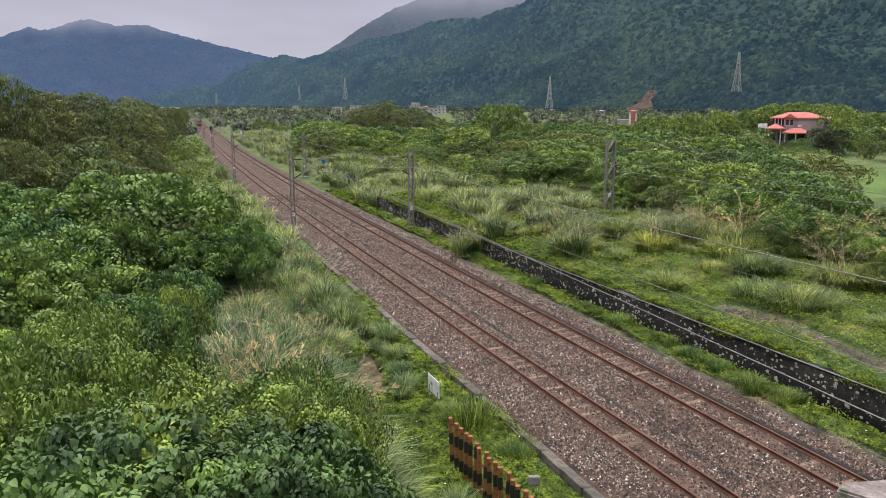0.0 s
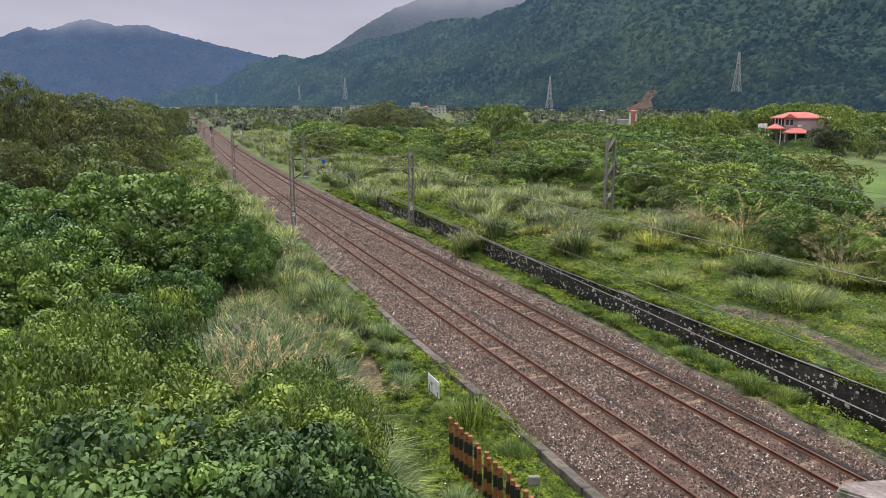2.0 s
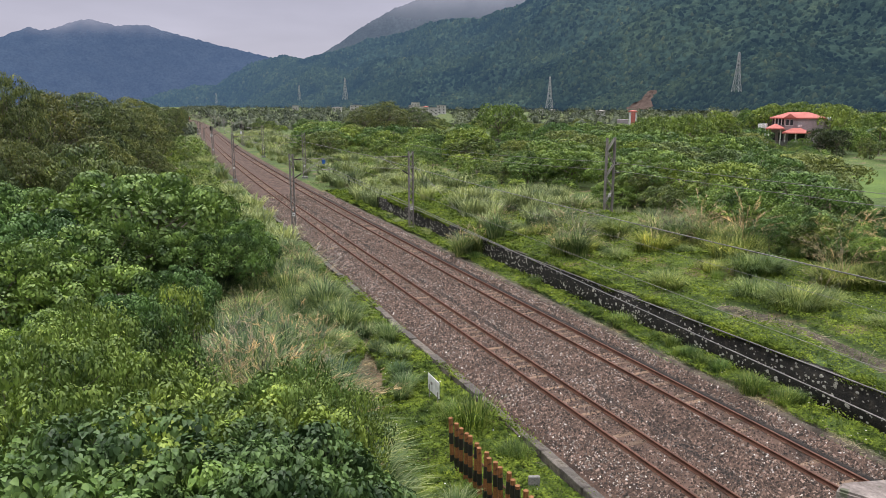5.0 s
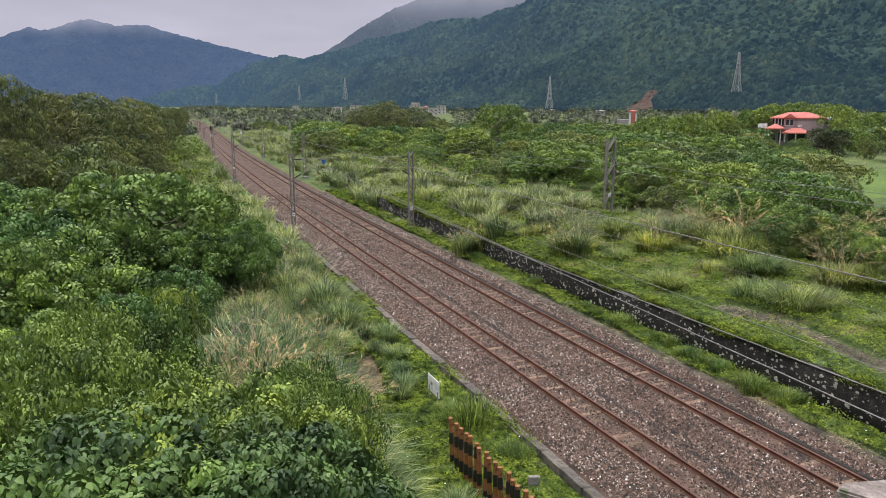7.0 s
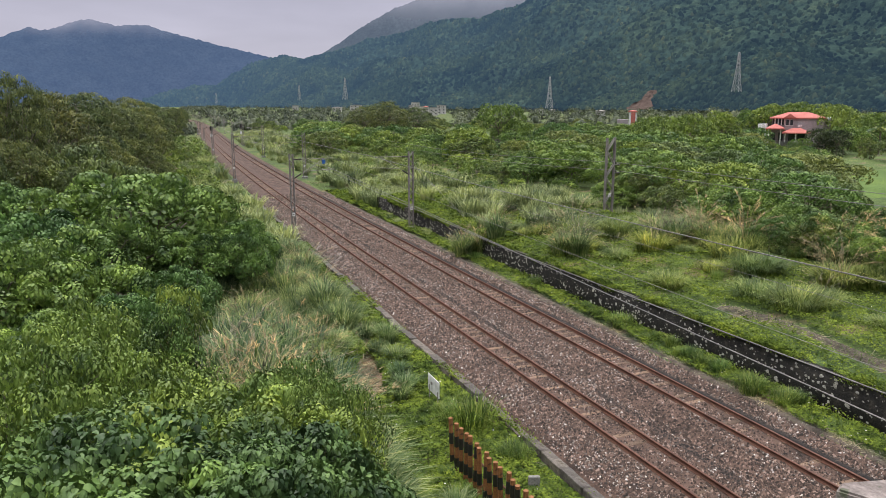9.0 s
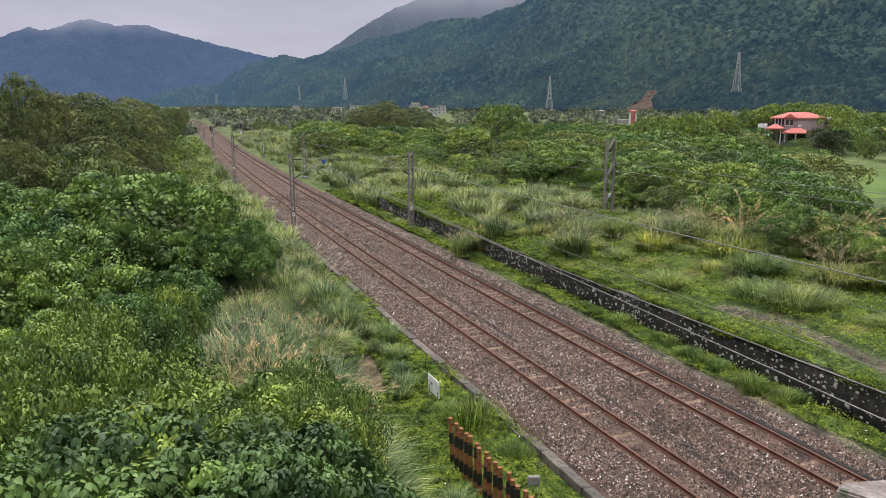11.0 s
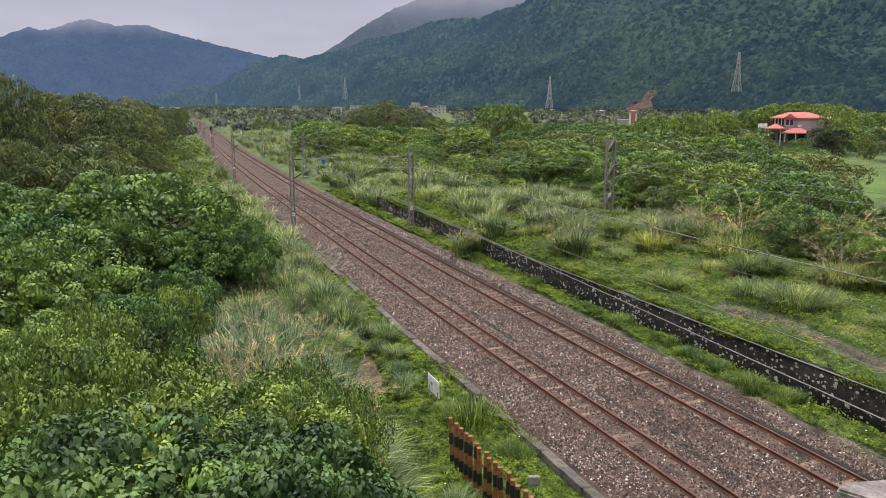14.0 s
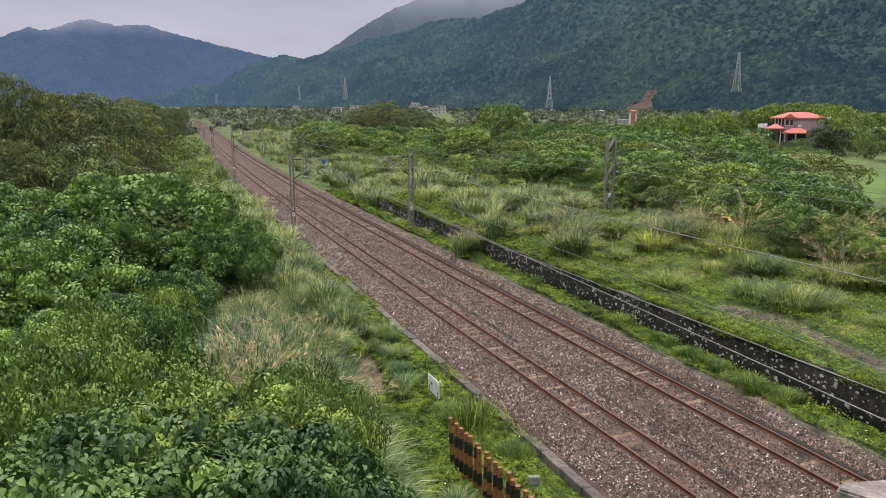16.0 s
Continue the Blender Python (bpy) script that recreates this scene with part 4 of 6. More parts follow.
def near_thicket():
    # the bank below the overpass, by bearing, dip and distance: large leaves in front, then finer bushes
    for px, py, d in ((330, 780, 10.4), (415, 756, 11.0), (450, 788, 10.6), (390, 822, 9.4), (425, 842, 9.2), (290, 842, 9.0)):
        plant("broad_bush", *ray_place(px, d), crown_at(px, py, d), sway=0.8, wide=0.8)
    for px, py, d in ((60, 765, 11), (165, 745, 11.2), (245, 765, 10.8), (-30, 780, 10.6), (120, 815, 9.4), (220, 830, 9.2), (20, 840, 9.0)):
        plant("broad_bush" if px in (165, 220, 20) else "bush", *ray_place(px, d), crown_at(px, py, d), sway=0.8, wide=0.9)
    for px, py, d in ((320, 668, 14.6), (400, 650, 14.8), (440, 700, 12.8), (290, 722, 13.0), (370, 722, 12.4)):
        plant("bush", *ray_place(px, d), crown_at(px, py, d), sway=0.9, wide=0.75)
    for px, py, d in ((480, 632, 15.6), (510, 672, 14.2), (480, 716, 13.0)):
        plant("small_bush", *ray_place(px, d), crown_at(px, py, d), sway=0.9, wide=0.55)
    for px, py, d in ((125, 548, 23), (185, 575, 21.5), (60, 600, 21), (150, 640, 18.6), (20, 655, 18), (85, 700, 16), (-40, 620, 19), (205, 640, 19)):
        plant("vine_mound", *ray_place(px, d), crown_at(px, py, d), sway=0.5, wide=0.62)
    for px, py, d in ((180, 705, 14.6), (240, 690, 15.6)):
        plant("bush", *ray_place(px, d), crown_at(px, py, d), sway=0.8, wide=0.7)
    for px, py, d in ((268, 488, 23), (255, 520, 22)):
        plant("sapling", *ray_place(px, d), crown_at(px, py, d), sway=1.6, wide=0.55)
    # arching plume grass between the vines and the bushes, and the swathe beside the path
    for px, d, sc in ((262, 22.5, 1.7), (290, 23, 1.7), (318, 22, 1.7), (345, 23, 1.7), (372, 22.2, 1.7), (400, 23, 1.6), (425, 22, 1.6), (445, 24, 1.6), (300, 25, 1.7), (335, 26, 1.7), (375, 25.5, 1.6), (410, 26, 1.6), (350, 20.5, 1.6), (390, 20.2, 1.6)):
        tuft("silver", *ray_place(px, d), sc, plumes=px in (262, 290, 318, 345, 372, 400, 335), sway=1.2)
    for px, d, sc in ((600, 18, 0.9), (622, 17, 0.55), (560, 19, 1.0), (580, 20.5, 1.0), (610, 20, 0.8), (590, 22, 0.9), (575, 16.4, 1.1), (605, 15.6, 1.0), (622, 14.6, 0.9), (600, 14.2, 1.0), (628, 13.6, 0.6), (600, 18.4, 1.0), (615, 19.4, 0.95), (628, 20.2, 0.8), (605, 17.0, 1.0), (628, 17.4, 0.9), (640, 18.0, 0.75), (648, 16.8, 0.8), (664, 16.4, 0.8), (680, 16.0, 0.75), (620, 16.2, 0.95), (640, 15.6, 0.9), (660, 15.2, 0.85),
                      (545, 18, 1.2), (520, 19, 1.3), (500, 20.5, 1.4), (470, 19.8, 1.4), (540, 21, 1.2), (480, 22.5, 1.4), (455, 23.5, 1.4), (515, 23, 1.2), (550, 23.5, 1.1)):
        tuft("silver", *ray_place(px, d), sc * 1.1, plumes=px in (470, 520, 455, 500, 540, 480), sway=1.3)


def broadleaf_belt():
    for px, d, top, w in ((255, 46, 7.0, 1.15), (425, 42, 4.2, 0.75), (350, 42, 3.9, 1.0), (180, 42, 4.6, 1.0), (90, 38, 4.6, 1.0), (20, 42, 5.3, 1.0), (290, 36, 2.8, 0.9), (200, 32, 2.8, 0.9), (110, 28, 2.4, 0.8), (40, 30, 3.0, 0.9),
                          (395, 47, 3.4, 0.9), (-60, 36, 5.0, 1.0), (310, 50, 5.2, 1.0), (140, 52, 5.6, 1.0), (-20, 55, 6.0, 1.0), (30, 24, 3.6, 0.8), (430, 50, 1.9, 0.8)):
        plant("mulberry", *ray_place(px - 10, d), top, sway=0.5, wide=w)


def left_wood():
    r = random.Random(12)
    for px, d, top in ((110, 75, 10.9), (50, 72, 10.2), (160, 80, 10.6), (205, 84, 9.8), (240, 90, 10.1), (272, 98, 9.4), (-10, 70, 10.8), (60, 62, 7.8), (130, 66, 7.2), (195, 70, 7.4), (235, 76, 6.6), (270, 84, 7.0),
                       (-40, 60, 8.6), (5, 64, 8.2), (90, 90, 11.9), (180, 96, 11.2), (230, 104, 10.6), (265, 116, 11.0), (285, 104, 5.8), (292, 86, 4.6), (300, 130, 10.2), (150, 60, 6.4), (215, 64, 5.4), (295, 145, 10.8), (308, 170, 10.6), (270, 72, 4.6)):
        plant("wild_tree", *ray_place(px - 14 + r.uniform(-8, 6), d), top + (0.7 if top > 9 else 0.0) + r.uniform(-0.6, 0.6), sway=0.6, wide=r.uniform(0.8, 1.0))
    for px, d, top in ((155, 61, 6.6), (232, 66, 5.6), (110, 64, 7.6)):
        plant("near_scrub", *ray_place(px, d), top, sway=0.6, wide=0.9)
    for px, d, top in ((320, 88, 2.6), (332, 70, 2.4), (345, 62, 2.0), (318, 120, 3.4), (300, 66, 3.4), (365, 58, 1.8), (325, 150, 4.0)):
        plant("shrub", *ray_place(px - 14, d), top, sway=0.6, wide=0.9)
    for k in range(11):
        y = 360 + 24 * k
        plant("wild_tree", 5.6 + float(bend(y)) + r.uniform(-1.5, 0.6), y, r.uniform(8.0, 9.6), wide=0.8)
    for px, d, top in ((318, 215, 10.4), (324, 265, 10.2), (329, 330, 9.8), (332, 410, 9.4), (326, 300, 10.0)):
        plant("wild_tree", *ray_place(px, d), top, wide=0.8)
    return plant("wild_tree", *ray_place(30, 68), 13.4, wide=0.55)


near_thicket()
broadleaf_belt()
LONE_TREE = left_wood()


def on_path(x, y):
    """Whether a spot lies on the trodden path, or before it, the sign or the fence."""
    px = 784 + 1279 * math.tan(math.atan2(x, y) - radians(22.45))
    if px > 632 and math.hypot(x, y) < 26.5:
        return True
    if x > 6.6 + 0.26 * (y - 20) and y < 36:
        return True
    return (17 < y < 36 and abs(x - (6.0 + 0.26 * (y - 20))) < 0.85) or (y < 24 and x > 6.2)


def left_grass():
    r = random.Random(4)
    for k in range(250):
        y = 17 + 42 * r.random()
        x = 8.7 - 6.6 * r.random() + float(bend(y)) + (0.035 * (y - 30))
        if not on_path(x, y):
            tuft("silver", x, y, r.uniform(0.7, 1.15), plumes=r.random() < 0.14, sway=1.2 if k % 3 == 0 else 0)
    for k in range(120):
        y = 14 + 110 * r.random() ** 1.2
        x = 10.4 - 2.6 * r.random() ** 1.6 + float(bend(y))
        if not on_path(x, y):
            tuft("grass", x, y, r.uniform(0.3, 0.75))
    for k in range(150):
        y = 58 + 190 * r.random() ** 1.3
        tuft("silver" if k % 3 else "grass", 10.2 - 6.5 * r.random() + float(bend(y)), y, r.uniform(0.8, 1.4))
    for px, d, top in ((345, 105, 2.2), (350, 150, 3.0), (372, 95, 1.4), (395, 68, 1.9), (405, 62, 1.6), (430, 58, 1.4), (455, 53, 1.2), (338, 170, 4.5), (360, 125, 1.8), (480, 47, 0.8)):
        plant("shrub", *ray_place(px, d), top, wide=1.3)
    tuft("grass", 9.75, 20.9, 1.3, sway=1.0)
    tuft("grass", 9.4, 21.6, 1.0)
    for x, y in ((8.7, 25.0), (8.3, 24.4), (8.9, 26.4), (9.4, 28.2), (8.9, 29.4), (9.8, 30.6), (9.1, 31.8), (7.2, 16.4), (7.0, 15.2)):
        tuft("silver", x, y, r.uniform(0.38, 0.55), sway=1.0)
    for k in range(26):
        x, y = 6.8 + 3.4 * r.random(), 15.5 + 9 * r.random()
        tuft("grass", x, y, r.uniform(0.2, 0.42))
    for x, y in ((9.9, 18.6), (10.1, 18.2), (9.7, 25.2), (9.0, 26.2), (8.6, 27.5), (10.2, 33.4), (10.0, 34.0), (9.7, 33.6)):
        tuft("grass", x, y, r.uniform(0.5, 0.8))


def build_path():
    """Trodden strip of dry straw and soil along the verge."""
    m = surface("dry_path", [(0.3, (0.16, 0.095, 0.06)), (0.7, (0.40, 0.27, 0.18))], 1.6, 18, 0.95, 0.6, 0.03)
    rs = np.random.RandomState(51)
    ys = np.arange(20.5, 34.0, 0.2)
    v = []
    for y in ys:
        c = 6.0 + 0.26 * (y - 20)
        w = max(0.08, 0.38 + 0.30 * math.sin(y * 1.0 - 0.3)) + rs.uniform(-0.12, 0.12)
        for s in (-1, -0.4, 0.4, 1):
            x = c + s * w
            v.append((x, y, float(height(x, y)) + 0.035))
    i = np.arange(len(v)).reshape(len(ys), 4)
    f = np.stack([i[:-1, :-1], i[:-1, 1:], i[1:, 1:], i[1:, :-1]], -1).reshape(-1, 4)
    n = 5200
    yy = 20.5 + 13.5 * rs.rand(n)
    xx = 6.0 + 0.26 * (yy - 20) + rs.normal(0, 0.32, n)
    base = np.stack([xx, yy, height(xx, yy) + 0.04 + 0.05 * rs.rand(n)], -1)
    al = rs.normal(0, 1, (n, 3)) * np.array([1, 1, 0.25])
    al /= np.linalg.norm(al, axis=1, keepdims=True)
    sv, sf = leaf_arrays(base, al, rs.uniform(0.15, 0.4, n), 0.03, rs)
    tagged(new("straw", array_mesh("straw", sv, sf, M_PLUME)), "dry straw lying on the path", "straw", kind="stuff")
    tagged(new("path", array_mesh("path", v, f, m, True)), "narrow trodden path of dry soil and straw", "path", kind="structure")


build_path()
left_grass()


# ---- right side: terrace, thicket, valley ----
def terrace_plants():
    r = random.Random(6)
    for k in range(130):
        y = 34 + 75 * r.random()
        u = 24.5 + 14 * r.random()
        tuft("tussock" if r.random() < 0.7 else "grass", u + float(bend(y)), y, r.uniform(0.5, 1.15), plumes=r.random() < 0.3, sway=1.2 if k % 5 == 0 else 0)
    for x, y, s, pl in ((28.0, 43.2, 1.25, True), (29.2, 44.2, 1.1, True), (31.5, 31.5, 1.2, False), (33, 32, 1.2, True), (30.2, 28.6, 1.0, False), (27.0, 25.2, 1.0, False), (32.5, 25.0, 1.1, True), (36, 27.5, 1.2, True),
                        (35.5, 24, 1.2, True), (37.5, 30, 1.2, True), (24.6, 28.8, 0.8, False), (34, 37, 1.3, True), (36, 38, 1.3, True), (38, 36, 1.3, True)):
        tuft("tussock", x, y, s * 1.1, pl, 1.0)
    for k in range(30):
        u, y = 26 + 12 * r.random(), 19 + 18 * r.random()
        tuft(r.choice(("tussock", "tussock", "grass")), u, y, r.uniform(0.5, 1.1), plumes=r.random() < 0.3)
    for k in range(58):
        y = 17 + 50 * r.random()
        if float(blotch(5.0, y, 4.0)) > 0.4:
            tuft("grass", 20.7 + 0.7 * r.random() + float(bend(y)), y, r.uniform(0.4, 0.8))
    for k in range(380):
        y = 72 + 190 * r.random() ** 1.2
        tuft("silver" if k % 3 else "grass", 21.6 + 12 * r.random() + float(bend(y)), y, r.uniform(0.7, 1.4))
    for k in range(44):
        px, d = r.uniform(745, 1000), r.uniform(53, 72)
        x, y = ray_place(px, d)
        if x - float(bend(y)) > 23.5:
            tuft("silver", x, y, r.uniform(0.8, 1.2))
    for k in range(26):
        y = 60 + 90 * r.random()
        x = 26 + 8 * r.random() + float(bend(y)) + (5 if y < 80 else 0)
        plant("shrub", x, y, float(height(x, y)) + r.uniform(1.0, 2.2), wide=1.3)
    tuft("grass", 20.4, 18.9, 0.9)
    tuft("grass", 20.9, 19.4, 0.8)


def right_thicket():
    r = random.Random(9)
    n = 0
    while n < 150:
        px, d = r.uniform(560, 1640), r.uniform(46, 170)
        x, y = ray_place(px, d)
        front = np.interp(px, [560, 700, 850, 1000, 1180, 1300, 1460, 1640], [125, 118, 98, 72, 58, 52, 46, 44])
        if d < front or (px > 1450 and 64 < d < 165) or x - float(bend(y)) < 31:
            continue
        if d > front + 6 and r.random() < 0.15:
            continue
        top = r.uniform(5.0, 7.4) if d > front + 6 else r.uniform(3.6, 5.8)
        if px > 1450 and d < 64:
            top = r.uniform(3.4, 4.5)
        elif 835 < px < 955:
            top = min(top, 10.2 - 0.0437 * d)
        elif 1325 < px < 1475:
            top = min(top, 10.2 - 0.052 * d)
        plant(r.choice(("scrub_tree", "whorl_tree", "bright_tree", "whorl_tree", "whorl_tree")), x, y, top, sway=0.4 if n % 3 == 0 else 0, wide=r.uniform(1.1, 1.5))
        n += 1
    for k in range(34):
        px, d = r.uniform(690, 960), r.uniform(84, 122)
        x, y = ray_place(px, d)
        if x - float(bend(y)) > 31:
            plant(r.choice(("scrub_tree", "bright_tree", "shrub")), x, y, r.uniform(2.6, 4.4), wide=r.uniform(1.0, 1.5))
    for k in range(120):
        px, d = r.uniform(380, 1600), r.uniform(215, 330)
        x, y = ray_place(px, d)
        if x - float(bend(y)) > 27 and not 1325 < px < 1475:
            plant(r.choice(("scrub_tree", "bright_tree", "whorl_tree", "scrub_tree")), x, y, 1.2 + r.uniform(2.4, 5.0), wide=r.uniform(0.9, 1.4))
    for k in range(46):
        px, d = r.uniform(400, 1020), r.uniform(125, 245)
        x, y = ray_place(px, d)
        if x - float(bend(y)) > 29:
            plant(r.choice(("scrub_tree", "bright_tree", "whorl_tree")), x, y, r.uniform(4.5, 7.0), wide=r.uniform(1.0, 1.4))
    for px, d in ((1175, 50), (1205, 49), (1235, 50), (1265, 48.5), (1295, 48), (1330, 47), (820, 50.5), (850, 51), (880, 50), (1000, 45), (1030, 44.5)):
        tuft("silver", *ray_place(px, d), 1.0, True, 1.0)
    for px, d, top in ((1430, 49, 4.6), (1380, 47, 4.0), (1480, 47, 4.4), (1530, 45, 4.0), (1580, 43, 3.8), (1620, 46, 4.2)):
        plant("whorl_tree", *ray_place(px, d), top, sway=0.6)
    for px, d, top in ((1525, 150, 5.0), (1560, 146, 5.2), (1590, 150, 5.4)):
        plant("scrub_tree", *ray_place(px, d), top, wide=0.9)
    for px, d, top in ((1436, 160, 6.6), (1468, 158, 6.4), (1452, 162, 6.0), (1412, 166, 4.4), (1392, 168, 4.0)):
        plant("round_bush" if px > 1420 else "shrub", *ray_place(px, d), top, wide=0.8)
    for px, d, top in ((1470, 190, 10.0), (1500, 196, 9.6), (1530, 186, 9.2), (1560, 192, 9.8), (1590, 188, 9.4), (1485, 178, 7.0), (1520, 176, 6.4), (1555, 180, 7.0), (1320, 220, 10.5), (1460, 214, 11.0)):
        plant("bright_tree", *ray_place(px, d), top, wide=0.9)
    for px, d, top in ((690, 160, 12.0), (650, 165, 11), (740, 165, 10.5)):
        plant("wild_tree", *ray_place(px, d), top, wide=1.3)
    for px, d, top in ((885, 165, 11.8), (1165, 128, 9.6), (1215, 138, 9.2), (1135, 140, 8.4), (1345, 215, 11.2), (1385, 212, 11.6), (1430, 214, 11.3), (1265, 170, 9.5)):
        plant("bright_tree", *ray_place(px, d), top, wide=0.85)


def far_woods():
    """Woods and groves of the valley floor, too far to tell apart."""
    rs = np.random.RandomState(31)
    n = 2500
    px = rs.uniform(-150, 1750, n)
    d = 300 + 1775 * rs.rand(n) ** 1.7
    ang = radians(22.45) + np.arctan((px - 784) / 1279)
    k = 260
    px[:k], d[:k] = rs.uniform(290, 400, k), rs.uniform(920, 2000, k)
    ang = radians(22.45) + np.arctan((px - 784) / 1279)
    x, y = d * np.sin(ang), d * np.cos(ang)
    u = x - bend(y)
    keep = ((u > 24) | (u < 8) | (y > 900)) & (np.hypot(x - 140.5, y - 124.9) > 24)
    x, y, d = x[keep], y[keep], d[keep]
    n, k = len(x), 13
    h = 2.8 + 5.2 * rs.rand(n) ** 1.6
    r = h * rs.uniform(0.45, 0.75, n)
    g = height(x, y)

    def shell(k):
        q = rs.normal(0, 1, (n, k, 3))
        q /= np.linalg.norm(q, axis=2, keepdims=True)
        q[..., 2] = np.abs(q[..., 2])
        return q

    # crowns as clusters of small uneven lumps
    q = shell(k) * rs.uniform(0.35, 0.8, (n, k, 1))
    c = np.stack([x[:, None] + q[..., 0] * r[:, None], y[:, None] + q[..., 1] * r[:, None], g[:, None] + h[:, None] * (0.12 + 0.8 * q[..., 2])], -1).reshape(-1, 3)
    m = n * k
    ang = np.arange(4) * 1.5708
    ring = np.stack([np.cos(ang), np.sin(ang), 0 * ang], -1)
    v = np.zeros((m, 9, 3))
    v[:, :4] = ring[None] * rs.uniform(0.7, 1.3, (m, 4, 1)) + np.array([0, 0, -0.5])
    v[:, 4:8] = ring[None] * rs.uniform(0.4, 0.9, (m, 4, 1)) + np.array([0, 0, 0.55]) + rs.normal(0, 0.16, (m, 4, 3))
    v[:, 8] = np.array([0, 0, 0.95])
    tw = rs.rand(m) * 1.57
    ca, sa = np.cos(tw)[:, None], np.sin(tw)[:, None]
    v = np.stack([v[..., 0] * ca - v[..., 1] * sa, v[..., 0] * sa + v[..., 1] * ca, v[..., 2]], -1)
    v = v * (np.repeat(r, k) * rs.uniform(0.22, 0.42, m))[:, None, None] + c[:, None]
    tri = [(8, 4 + a, 4 + (a + 1) % 4) for a in range(4)] + [t for a in range(4) for t in ((a, (a + 1) % 4, 4 + (a + 1) % 4), (a, 4 + (a + 1) % 4, 4 + a))]
    f = (np.arange(m)[:, None, None] * 9 + np.array(tri)[None]).reshape(-1, 3)
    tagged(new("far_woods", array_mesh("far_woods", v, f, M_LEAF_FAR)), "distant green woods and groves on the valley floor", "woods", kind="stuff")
    # loose sprays that break the outline
    k = 60
    q = shell(k) * rs.uniform(0.85, 1.15, (n, k, 1))
    c = np.stack([x[:, None] + q[..., 0] * r[:, None], y[:, None] + q[..., 1] * r[:, None], g[:, None] + h[:, None] * (0.12 + 0.9 * q[..., 2])], -1).reshape(-1, 3)
    al = q.reshape(-1, 3) * 0.6 + rs.normal(0, 0.6, (n * k, 3))
    al /= np.linalg.norm(al, axis=1, keepdims=True)
    size = np.repeat(np.clip(d * 0.0019, 0.55, 1.3), k) * rs.uniform(0.6, 1.3, n * k)
    v, f = leaf_arrays(c, al, size, 0.36, rs)
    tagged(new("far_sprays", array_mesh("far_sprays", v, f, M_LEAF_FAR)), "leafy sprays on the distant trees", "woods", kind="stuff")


terrace_plants()
right_thicket()
far_woods()


def trodden(x, y):
    """Where feet have worn the verge bare."""
    w = 0.33 + 0.30 * np.sin(y * 1.0 - 0.3)
    return (y > 20.5) & (y < 34) & (np.abs(x - (6.0 + 0.26 * (y - 20))) < w)


def cushion(x, y):
    """How high the creeping plants mound up."""
    return np.clip(0.55 * blotch(x, y, 1.6) + 0.45 * blotch(x + 40, y, 0.55) + 0.25 * blotch(y, x, 5.0) - 0.36, 0, 1)


def bare(u, y):
    """A worn stony strip on the terrace, running with the wall."""
    w = 0.2 + 0.75 * blotch(u * 0.3, y, 2.2)
    return (y > 14) & (y < 25) & (np.abs(u - 24.3 - 0.35 * np.sin(y * 0.35)) < w)


